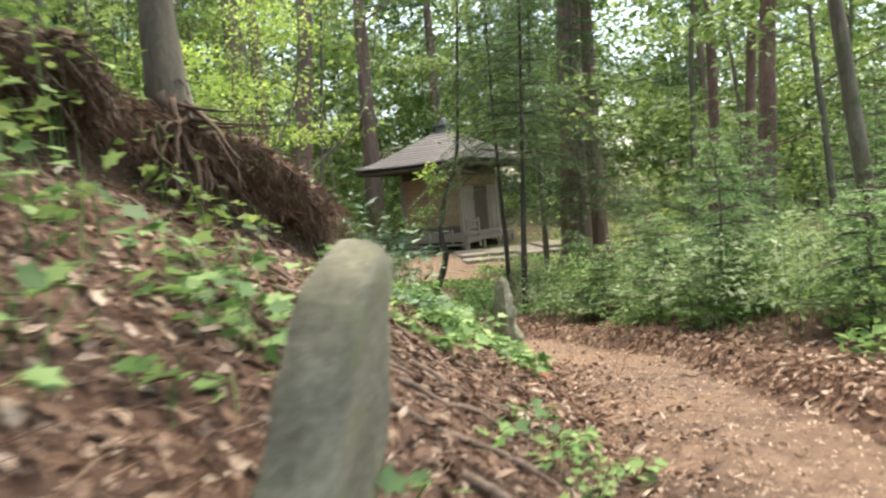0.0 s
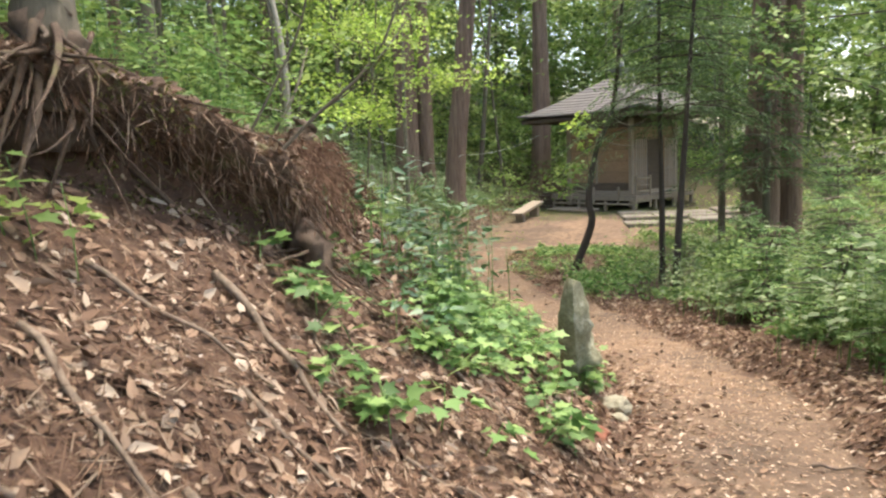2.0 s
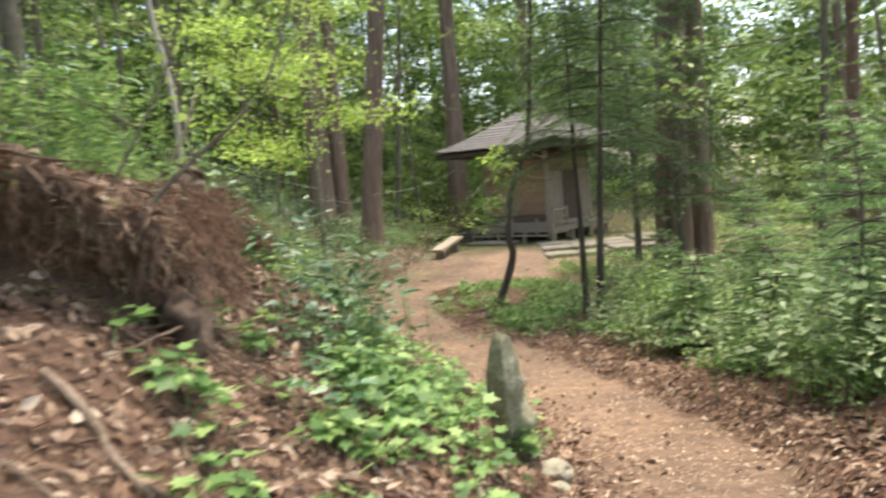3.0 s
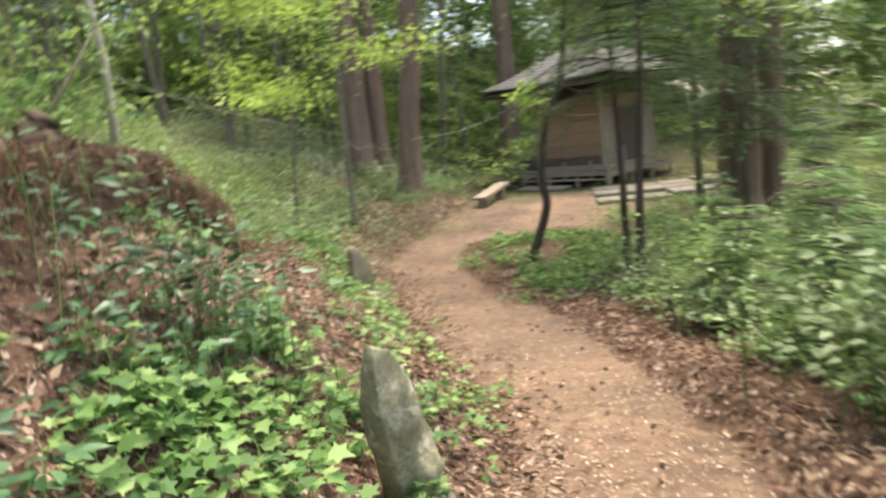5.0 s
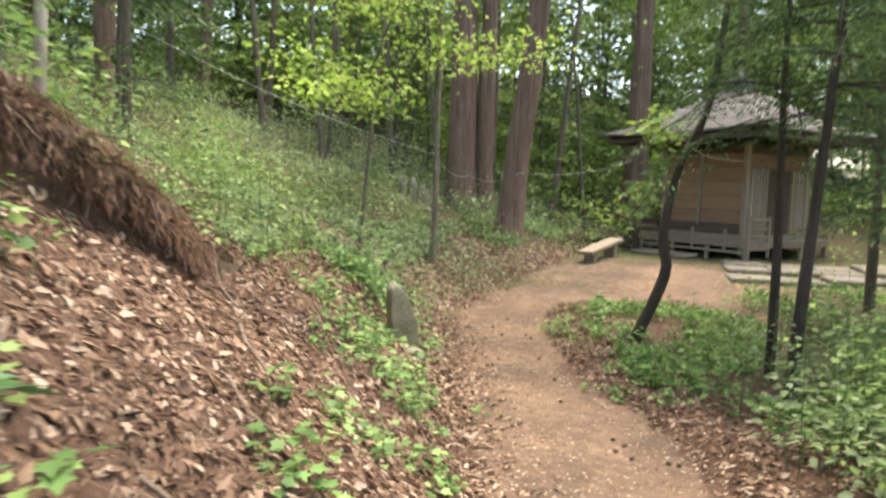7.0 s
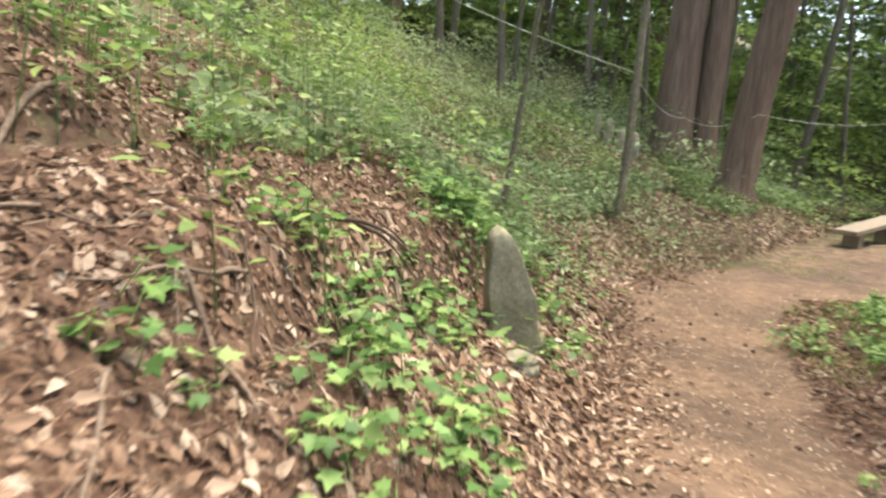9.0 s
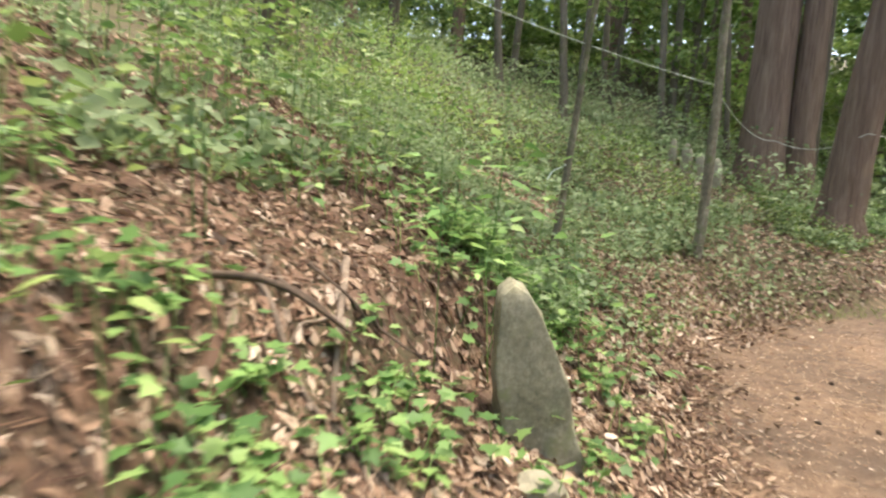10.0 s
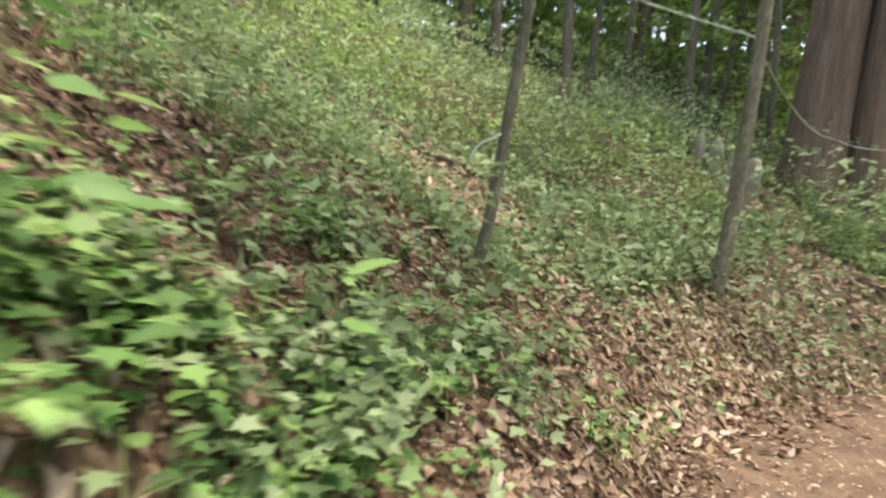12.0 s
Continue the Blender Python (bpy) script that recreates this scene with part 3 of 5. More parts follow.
# tall cedars round the hall and path
def cedar(x, y, r, dx, seed, h=17, start=9, label="tall straight cedar with fissured reddish-brown bark", dy=0.0, mat=None, n=1400):
    b = on(x, y)
    return canopy_tree("cedar_tree", label, "cedar tree", b, shift(b, dx, 6, dy), r, h, mat or M_CEDAR, M_NEEDLE, start, n, 0.32, seed, 1.45, "tall cedars", 2.6, 0, 9, 0.4, 16)


cedar(-6.18, 26.5, 0.43, 0.05, 11, label="massive straight cedar beside the small stone figures")
cedar(-4.38, 25.4, 0.34, 0.62, 12, label="large leaning cedar with a rope tied round it")
cedar(-2.35, 33.5, 0.43, 0.1, 13, label="tall dark cedar behind the wooden hall")
cedar(3.95, 20.9, 0.43, 0.25, 14, start=7, label="thick cedar with ferny lower boughs near the hall")
cedar(4.75, 21.6, 0.28, 0.12, 15, start=7)
cedar(0.9, 36.5, 0.3, 0.0, 16)
cedar(-5.62, 26.8, 0.27, 0.05, 17, label="straight cedar close behind the massive one")
b = on(-10.5, 18.5)
canopy_tree("young_tree", "slim tree on the slope with the rope's end", "tree", b, shift(b, 0.2, 6), 0.08, 10, M_BARK, M_LEAF, 4, 1500, 0.11, 43, 1.2, "slender trees", 2.0)

# pines and slim trees on the open side of the path
b = on(6.05, 14.5)
canopy_tree("pine_tree", "red-barked pine with bare dead branch stubs", "pine tree", b, shift(b, 0.5, 6), 0.19, 13, M_PINE, M_NEEDLE, 7, 900, 0.22, 21, 1.3, "pines", 2.2, 12, 8, 0.25)
b = on(6.9, 18.0)
canopy_tree("pine_tree", "slim brown pine among green undergrowth", "pine tree", b, shift(b, 0.1, 6), 0.15, 14, M_PINE, M_NEEDLE, 8, 900, 0.22, 22, 1.3, "pines", 2.2, 3, 8, 0.25)
b = on(6.9, 17.0)
canopy_tree("pine_tree", "slim brown pine leaning beside another", "pine tree", b, shift(b, 0.45, 6), 0.14, 14, M_PINE, M_NEEDLE, 8, 900, 0.22, 23, 1.3, "pines", 2.2, 3, 8, 0.25)
b = on(5.05, 9.5)
canopy_tree("young_tree", "dark slender trunk leaning over the undergrowth", "tree", b, shift(b, -0.68, 6), 0.1, 11, M_BARK, M_LEAF, 6.5, 1500, 0.1, 24, 1.3, "slender trees", 2.0, 2)

# the three saplings in front of the hall
sx, sy = -0.15, 18.2
sb = on(sx, sy)
sap = thing("crooked_sapling", sb, "crooked dark sapling curving over the path edge", "tree", "saplings by the path")
pts = bend([(0, 0, -0.2), (0.05, 0, 0.05), (0.4, 0, 1.0), (0.34, 0, 1.5), (0.5, 0, 2.45), (0.86, 0, 3.4), (1.02, 0, 4.9), (1.2, 0.2, 7.0)], 30)
trunk_mesh(sap, pts, np.linspace(0.095, 0.03, 30), M_SAP, 10)
rng = np.random.default_rng(31)
tw = [limb_line(pts[13], 3.4, 0.8, 0.2, rng), limb_line(pts[15], 2.6, 0.5, 0.35, rng), limb_line(pts[22], 0.6, 1.3, 0.3, rng), limb_line(pts[26], 2.5, 1.3, 0.3, rng)]
for p in tw:
    mesh_obj("limb", *tube(p, np.linspace(0.018, 0.004, 6), 5, 0, rng), M_BARK, sap, True)
v, f = foliage(np.concatenate([tw[0][3:], tw[1][3:]]), rng, 170, 0.12, 0.12, 0.7)
mesh_obj("crown", v, f, M_LEAFB, sap)
bough = bend([tuple(pts[14]), (0.3, -0.1, 2.75), (0.2, -0.15, 3.1)], 8)
mesh_obj("limb", *tube(bough, np.linspace(0.014, 0.004, 8), 5, 0, rng), M_BARK, sap, True)
v, f = foliage(bough[3:], rng, 110, 0.13, 0.15, 0.8, 0.7)
tagged(mesh_obj("bright_spray", v, f, M_BRIGHT, sap, False), "spray of fresh yellow-green leaves", kind="stuff")
for n, line in enumerate(([(0.42, -0.05, 3.0), (0.7, -0.08, 2.72), (0.95, -0.1, 2.6), (1.4, -0.1, 2.56)], [(0.62, -0.05, 3.35), (1.0, -0.08, 3.05), (1.3, -0.1, 2.98), (1.5, -0.1, 3.1)])):
    mesh_obj("bare_twig", *tube(bend(line, 14), np.linspace(0.011, 0.005, 14), 5, 0, rng), M_PALE, sap, True)
v, f = foliage(np.concatenate([tw[2][1:], tw[3][1:], pts[24:]]), rng, 1500, 0.3, 0.1, 0.4)
mesh_obj("upper_crown", v, f, M_LEAF, sap)
conifer("cypress_sapling", "slender young cypress with dark drooping sprays", on(1.6, 17.2), 7.5, 3.1, 32, M_NEEDLE, M_SAP, 0.07, 1.9, 17, 6, [(0, 0, -0.3), (0, 0, 1.5), (-0.05, 0, 4), (-0.02, 0.1, 7.5)], "saplings by the path", 360, 0.065, 0.5)
conifer("cypress_sapling", "slender dark young cypress with ferny boughs", on(1.72, 15.9), 7.8, 3.3, 33, M_NEEDLE, M_SAP, 0.075, 1.9, 17, 6, [(0, 0, -0.3), (0.1, 0, 1.6), (0.25, 0, 4), (0.5, 0.1, 7.8)], "saplings by the path", 360, 0.065, 0.5)
# lower boughs of the thick cedar's companion
conifer("cypress_tree", "young cypress with dense dark drooping boughs", on(3.9, 19.6), 8.5, 1.9, 34, M_NEEDLE, M_BARK, 0.1, 1.9, 18, 7, None, "young cypresses", 190, 0.11, 0.4)
conifer("cypress_tree", "young cypress with layered dark boughs", on(3.4, 22.5), 8.5, 3.0, 35, M_NEEDLE, M_BARK, 0.1, 1.7, 16, 7, None, "young cypresses", 170, 0.11, 0.4)

# slim trees on the hillside beyond the bank
b = on(-4.95, 18.6)
canopy_tree("maple_tree", "slim forked maple with bright yellow-green leaves", "maple tree", b, shift(b, 0.55, 6), 0.038, 6.5, M_MOTTLE, M_BRIGHT, 2.4, 4200, 0.1, 41, 1.2, "slender trees", 2.3, 0, 9, 0.75)
tape = tube(bend([(-4.85, 18.57, b[2] + 0.93), (-4.89, 18.55, b[2] + 0.9), (-4.96, 18.5, b[2] + 0.85), (-5.0, 18.47, b[2] + 0.76)], 10), np.full(10, 0.007), 6)
tagged(mesh_obj("marking_tape", *tape, M_TAPE), "pale marking tape tied to the slim maple", "tape")
b = on(-4.74, 21.3)
canopy_tree("young_tree", "slim straight mossy young tree at the path bend", "tree", b, shift(b, 0.12, 6), 0.065, 9, M_MOTTLE, M_LEAF, 4.5, 1500, 0.1, 42, 1.2, "slender trees", 1.8)
b = on(-3.2, 11.3)
snag = thing("dead_snag", b, "pale barkless dead tree standing on the slope", "dead tree")
trunk_mesh(snag, bend([(0, 0, -0.2), (0.05, 0, 1.4), (-0.12, 0, 2.8), (0.1, 0.05, 4.3)], 14), np.linspace(0.048, 0.022, 14), M_PALE, 9)

for n, (x, y) in enumerate(((-7.4, 27.6), (-8.3, 26.4), (-9.2, 28.3), (-10.4, 26.2), (-11.3, 28.8), (-12.2, 25.4), (-8.8, 30.1), (-7.0, 30.6), (-13.6, 27.4), (-10.2, 31.2), (-9.6, 24.6), (-12.6, 30.4), (-6.2, 29.4), (-14.6, 24.0), (-4.4, 29.6), (-3.6, 31.4))):
    b = on(x, y)
    canopy_tree("young_tree", "thin dark trunk among the trees on the slope", "tree", b, shift(b, (n % 5 - 2) * 0.3, 6), 0.07 + 0.02 * (n % 3), 10, M_BARK, M_LEAFB if n % 2 else M_LEAF, 4.2, 600, 0.15, 300 + n, 1.25, "thin trees on the slope", 2.2, 0, 7, 0.6, 8)

# forest behind: trunks with mid-height leafy crowns, on the slope and the flat
rng = np.random.default_rng(50)
spots = []
for _ in range(4000):
    x, y = rng.uniform(-34, 34), rng.uniform(13, 62)
    l_, r_ = np.interp(y, EDGE_Y, EDGE_L), np.interp(y, EDGE_Y, EDGE_R)
    if x > l_ - 3.5 - 0.1 * max(y - 13, 0) and x < max(r_, 0) + 5 and y < 33:
        continue
    if x < -2 and y < 20 and x > -9:
        continue
    if all((x - a) ** 2 + (y - c) ** 2 > 2.3 ** 2 for a, c in spots):
        spots.append((x, y))
    if len(spots) > 140:
        break
for n, (x, y) in enumerate(spots):
    b = on(x, y)
    far = math.hypot(x, y - 8)
    if n % 5 == 0:
        canopy_tree("cedar_tree", "tall forest cedar with bare lower trunk", "cedar tree", b, shift(b, rng.normal() * 0.2, 6), rng.uniform(0.18, 0.34), 16, M_CEDAR, M_NEEDLE, 6, 1100, 0.4, 500 + n, 1.3, "forest cedars", 2.6, 0, 8, 0.4, 9)
    elif n % 5 == 1:
        conifer("cypress_tree", "forest cypress with drooping dark boughs", b, rng.uniform(6, 10), 1.2, 500 + n, M_NEEDLE, M_BARK, 0.1, 1.7, 13, 5, None, "young cypresses", 70, 0.2, 0.4)
    else:
        canopy_tree("broadleaf_tree", "slim broadleaf forest tree with layered green leaves", "tree", b, shift(b, rng.normal() * 0.5, 6), rng.uniform(0.06, 0.14), rng.uniform(7, 12), M_BARK, M_LEAFB if rng.random() < 0.4 else M_LEAF, rng.uniform(1.0, 2.6), 2300, 0.13 + far * 0.003, 500 + n, 1.2, "forest broadleaf trees", 2.8, 0, 10, 0.6, 7)

# the wood on the bank beside the path, and unseen trees added behind for shade
rng = np.random.default_rng(51)
for n, (x, y) in enumerate(((-4.6, 3.2), (-6.1, 5.4), (-4.4, 7.6), (-6.6, 9.4), (-5.2, 11.6), (-8.4, 3.6), (-8.8, 7.4), (-8.2, 12.0), (-11.2, 5.6), (-11.4, 10.2), (-5.6, 0.4), (-8.6, -0.8), (-3.4, -2.6), (-6.4, -4.4), (-0.6, -5.8), (3.4, -4.8), (6.4, -1.6), (-13.8, 8.0), (-13.6, 13.0), (-11.2, 14.8))):
    b = on(x, y)
    if n % 4 == 3:
        canopy_tree("cedar_tree", "tall forest cedar with bare lower trunk", "cedar tree", b, shift(b, rng.normal() * 0.2, 6), rng.uniform(0.16, 0.26), 15, M_CEDAR, M_NEEDLE, 5, 1300, 0.35, 900 + n, 1.3, "forest cedars", 2.6, 0, 8, 0.4, 10)
    else:
        canopy_tree("broadleaf_tree", "slim broadleaf tree of the wooded bank and the added shade wood behind", "tree", b, shift(b, rng.normal() * 0.5, 6), rng.uniform(0.06, 0.13), rng.uniform(7, 10), M_BARK, M_LEAFB if n % 2 else M_LEAF, rng.uniform(1.4, 2.8), 3800, 0.11, 900 + n, 1.2, "forest broadleaf trees", 2.7, 0, 11, 0.6, 8)

# trees added with crowns above the view, to shade the bank and path
for n, (x, y) in enumerate(((-3.9, 1.6), (-4.0, 5.6), (-3.7, -1.2), (2.9, -1.2), (3.6, 2.2), (-1.2, -2.8), (-4.6, 9.4))):
    b = on(x, y)
    canopy_tree("broadleaf_tree", "added broadleaf tree with unseen crown shading the path", "tree", b, shift(b, 0.35 if x < 0 else -0.3, 6), 0.13, 11.5, M_BARK, M_LEAF, 5.6, 5200, 0.17, 950 + n, 1.3, "forest broadleaf trees", 4.6, 0, 12, 0.6, 9)

# the wood goes on: leafy mass of the farther forest, uncountable
rng = np.random.default_rng(77)
for mat, number, seed in ((M_LEAF, 80000, 1), (M_LEAFB, 170000, 2), (M_NEEDLE, 30000, 3)):
    ang = rng.uniform(-1.45, 1.35, 1100)
    dist = rng.uniform(28, 60, 1100)
    cx, cy = np.sin(ang) * dist, 8 + np.cos(ang) * dist
    ok = ~((np.abs(cx - 1) < 5) & (cy < 34))
    cx, cy = cx[ok], cy[ok]
    cz = ground_z(cx, cy) + rng.uniform(0.3, 22, len(cx))
    k = rng.integers(0, len(cx), number)
    c = np.stack([cx, cy, cz], -1)[k] + rng.normal(size=(number, 3)) * np.array([1.3, 1.3, 0.5])
    s = rng.uniform(0.2, 0.5, number)
    v, f = blades(c, randdir(number, rng, 0.4), randdir(number, rng, 0.5) + np.array([0, 0, 1.0]), s, s * 0.6)
    tagged(mesh_obj("distant_woods", v, f, mat), "leafy mass of the forest beyond the clearing", "woods", kind="stuff")

# ---- the wooden hall ----
HALL = pose(0.964, 30.06, -0.559, 0, 0, 54.2)   # the -x face and the -y face look to the path
hall = new("hall")
hall.matrix_world = HALL
tagged(hall, "small square weathered wooden hall with a grey pyramid roof", "hall")


def put(name, sx, sy, sz, x, y, z, mat, parent, rz=0.0, bev=0.012, label="", rx=0.0, ry=0.0):
    ob = part(name, box_bm(sx, sy, sz, bev), mat, parent, label)
    ob.matrix_local = pose(x, y, z, rx, ry, rz)
    return ob


A, DK, WT = 1.352, 0.46, 3.06   # half wall, deck height, wall top
body = put("wall_frame", 2 * A - 0.1, 2 * A - 0.1, WT - DK, 0, 0, (WT + DK) / 2, M_DARKWOOD, hall)
for sx in (-1, 1):
    for sy in (-1, 1):
        put("corner_post", 0.15, 0.15, WT, sx * A, sy * A, WT / 2, M_POST, hall)
for k in range(4):
    turn = pose(0, 0, 0, 0, 0, 90 * k)
    for j in range(6):
        h = (WT - DK - 0.3) / 6
        ob = part("plank", box_bm(2 * A - 0.16, 0.035, h - 0.012, 0.006), M_PLANK, hall)
        ob.matrix_local = turn @ pose(0, -A + 0.03 + 0.006 * (j % 2), DK + 0.02 + h * (j + 0.5))
    ob = part("lintel", box_bm(2 * A + 0.1, 0.16, 0.18, 0.012), M_DARKWOOD, hall)
    ob.matrix_local = turn @ pose(0, -A + 0.01, WT - 0.2)
    ob = part("sill_beam", box_bm(2 * A + 0.1, 0.14, 0.14, 0.012), M_POST, hall)
    ob.matrix_local = turn @ pose(0, -A + 0.005, DK + 0.06)
    # deck, edge beam and stumps
    ob = part("deck", box_bm(2 * (A + 0.5), 0.5, 0.05, 0.01), M_POST, hall)
    ob.matrix_local = turn @ pose(0, -A - 0.25, DK - 0.04 + 0.004 * k)
    ob = part("edge_beam", box_bm(2 * (A + 0.5), 0.09, 0.12, 0.01), M_POST, hall)
    ob.matrix_local = turn @ pose(0, -A - 0.45, DK - 0.13 + 0.003 * k)
    for j in range(4):
        ob = part("deck_post", box_bm(0.1, 0.1, DK + 0.25, 0.01), M_POST, hall)
        ob.matrix_local = turn @ pose(-A - 0.4 + j * (2 * A + 0.8) / 3, -A - 0.43, (DK - 0.35) / 2)
# lattice of pale slats on the two ends of the face beside the entrance, boarded door between
door = put("door", 1.0, 0.05, 1.75, 0, 0, 0, M_DARKWOOD, hall)
door.matrix_local = pose(0, -A - 0.03, DK + 1.0)
for c in (-0.9, 0.9):
    lat = put("lattice", 0.74, 0.03, 0.07, 0, 0, 0, M_POST, hall, label="pale vertical lattice slats")
    lat.matrix_local = pose(c, -A - 0.06, DK + 1.15)
    for j in range(6):
        put("slat", 0.04, 0.04, 1.75, -0.31 + j * 0.124, -0.035, -0.12, M_SLAT, lat)
# railing at the near corner
for face in (pose(0, 0, 0),):
    rail = put("railing", 0.9, 0.055, 0.065, 0, 0, 0, M_POST, hall, label="low weathered wooden railing")
    rail.matrix_local = face @ pose(-A - 0.02, -A - 0.47, DK + 0.56)
    for z in (-0.24, -0.44, -0.78):
        put("rail_bar", 0.9, 0.04, 0.05, 0, 0, z, M_POST, rail)
    for j in (-0.42, 0.42):
        put("baluster", 0.075, 0.075, 1.1, j, 0.0, -0.45, M_POST, rail)
# board along the foot of the plain wall
put("kick_board", 0.04, 2 * A - 0.2, 0.27, -A - 0.02, 0, DK + 0.27, M_DARKWOOD, hall)
put("batten", 0.05, 0.09, WT - DK - 0.5, -A - 0.02, 0.1, (WT + DK) / 2 + 0.1, M_POST, hall)
# low posts standing along the deck of the plain side, with a rail between them
side = put("deck_rail", 0.05, 2 * A + 0.9, 0.06, -A - 0.45, 0, DK + 0.04, M_POST, hall)
for j in (-1.15, -0.1, 0.9):
    put("rail_post", 0.075, 0.075, 0.62, -0.03, j, -0.06, M_POST, side)
low = put("lower_rail", 0.05, 2 * A + 0.9, 0.07, -A - 0.46, 0, DK - 0.3, M_POST, hall)
# roof
B, EZ, AZ = 2.71, 3.26, 4.68
bm = bmesh.new()


def roof_point(u, k):
    """u from eave (0) to apex (1) along hip k: a gentle concave sweep with lifted corners."""
    c = B * (1 - u) + 0.2 * u
    return Vector((c * (1 if k in (1, 2) else -1), c * (1 if k in (2, 3) else -1), EZ + 0.1 * (1 - u) ** 6 + (AZ - EZ) * (u ** 1.12)))


COURSES = 14
for k in range(4):
    for j in range(COURSES):
        a0, a1 = roof_point(j / COURSES, k), roof_point(j / COURSES, (k + 1) % 4)
        b0, b1 = roof_point((j + 1.15) / (COURSES + 0.2), k), roof_point((j + 1.15) / (COURSES + 0.2), (k + 1) % 4)
        sub = bmesh.new()
        seg = 8
        rows = []
        for q0, q1, lift in ((a0, a1, 0.035), (b0, b1, 0.012)):
            rows.append([sub.verts.new(q0.lerp(q1, s / seg) + Vector((0, 0, lift - 0.09 * (1 - j / COURSES) * math.sin(math.pi * s / seg) ** 0.7))) for s in range(seg + 1)])
        low = [sub.verts.new(v.co - Vector((0, 0, 0.04))) for v in rows[0]]
        for s in range(seg):
            sub.faces.new((rows[0][s], rows[0][s + 1], rows[1][s + 1], rows[1][s]))
            sub.faces.new((low[s], low[s + 1], rows[0][s + 1], rows[0][s]))
        part("roof_course", sub, M_ROOF, hall)
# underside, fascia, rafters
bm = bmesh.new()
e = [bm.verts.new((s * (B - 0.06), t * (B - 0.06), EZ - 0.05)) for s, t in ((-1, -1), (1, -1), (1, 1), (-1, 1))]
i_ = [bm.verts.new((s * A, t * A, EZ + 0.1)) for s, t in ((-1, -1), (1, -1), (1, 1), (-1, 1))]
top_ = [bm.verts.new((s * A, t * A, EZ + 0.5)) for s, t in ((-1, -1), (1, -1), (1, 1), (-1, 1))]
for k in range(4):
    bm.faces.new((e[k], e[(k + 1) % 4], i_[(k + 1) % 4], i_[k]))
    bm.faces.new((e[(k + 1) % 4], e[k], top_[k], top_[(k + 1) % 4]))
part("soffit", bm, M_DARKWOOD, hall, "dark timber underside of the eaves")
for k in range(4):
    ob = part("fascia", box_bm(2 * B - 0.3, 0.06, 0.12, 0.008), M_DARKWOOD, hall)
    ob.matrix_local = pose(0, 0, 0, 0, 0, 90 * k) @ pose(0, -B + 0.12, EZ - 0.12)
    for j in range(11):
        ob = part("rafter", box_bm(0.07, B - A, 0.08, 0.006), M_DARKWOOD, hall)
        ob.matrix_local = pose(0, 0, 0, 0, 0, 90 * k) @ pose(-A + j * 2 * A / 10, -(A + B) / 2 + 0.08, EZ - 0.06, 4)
# finial: square box, cap and jewel
fin = put("finial", 0.5, 0.5, 0.3, 0, 0, AZ + 0.02, M_METAL, hall, label="dark metal box finial on the roof top")
put("finial_cap", 0.72, 0.72, 0.06, 0, 0, 0.2, M_METAL, fin)
bm = bmesh.new()
bmesh.ops.create_uvsphere(bm, u_segments=12, v_segments=8, radius=0.13)
for v in bm.verts:
    v.co.z = v.co.z * (1.5 if v.co.z > 0 else 0.8)
jewel = part("jewel", bm, M_METAL, fin)
jewel.matrix_local = pose(0, 0, 0.32)
# a flight of dark steps at the back corner, beside the deck
steps = thing("timber_stack", on(-1.75, 30.1), "stack of dark weathered boards rising beside the hall deck", "timber stack")
steps.rotation_euler = (0, 0, radians(-30))
for j in range(8):
    put("board", 1.5 - 0.13 * j, 0.5, 0.08, 0.065 * j, 0.03 * j, 0.05 + j * 0.12, M_DARKWOOD, steps, rz=3 * (-1) ** j)
    if j:
        put("spacer", 0.12, 0.4, 0.05, 0.3, 0.03 * j, j * 0.12 - 0.015, M_DARKWOOD, steps)
slab = thing("stepping_slab", on(-0.75, 28.35), "broad weathered grey board lying on the earth before the deck", "board")
put("plank", 1.9, 0.62, 0.1, 0, 0, 0.07, M_POST, slab, rz=-36, bev=0.03, rx=3)
# pale trodden forecourt beside the entrance
strip = thing("paving", (3.0, 25.7, gz(3.0, 25.7)), "worn grey stone paving beside the hall", "paving")
for j in range(5):
    for i in range(3):
        px, py = -1.7 + j * 0.97 + 0.08 * i, 1.0 - i * 0.96 + 0.06 * j
        put("paving_stone", 0.95, 0.93, 0.16, px, py, gz(3.0 + px, 25.7 + py) - gz(3.0, 25.7) - 0.02 + 0.015 * ((i + 2 * j) % 3 == 0), M_PAVE, strip, rz=8 + (i * 5 + j * 3) % 4, bev=0.03)

# ---- bench: a thick plank slab on two blocks ----
bench = thing("bench", on(-2.08, 26.1), "tilted grey plank bench on uneven blocks", "bench")
bench.rotation_euler = (0, 0, radians(73))
put("seat", 1.75, 0.42, 0.09, 0, 0, 0.33, M_POST, bench, ry=-9)
put("leg", 0.16, 0.3, 0.55, 0.55, 0, 0.1, M_POST, bench)
put("leg", 0.16, 0.3, 0.4, -0.55, 0, 0.0, M_POST, bench)

# ---- rope from tree to tree ----
def rope(points, sag, label):
    line = []
    for a, c in zip(points[:-1], points[1:]):
        for u in np.linspace(0, 1, 16, endpoint=False):
            p = np.array(a) * (1 - u) + np.array(c) * u
            p[2] -= sag * 4 * u * (1 - u)
            line.append(p)
    line.append(np.array(points[-1], float))
    v, f = tube(line, np.full(len(line), 0.0065), 6)
    tagged(mesh_obj("rope", v, f, M_ROPE, None, True), label, "rope", "rope between the trees")


rope([(-10.5, 18.5, 4.3), (-4.7, 21.24, 1.75), (-5.8, 26.08, 1.45), (-4.0, 25.05, 1.5), (-2.4, 33.05, 2.2)], 0.2, "pale rope strung loosely from tree to tree")

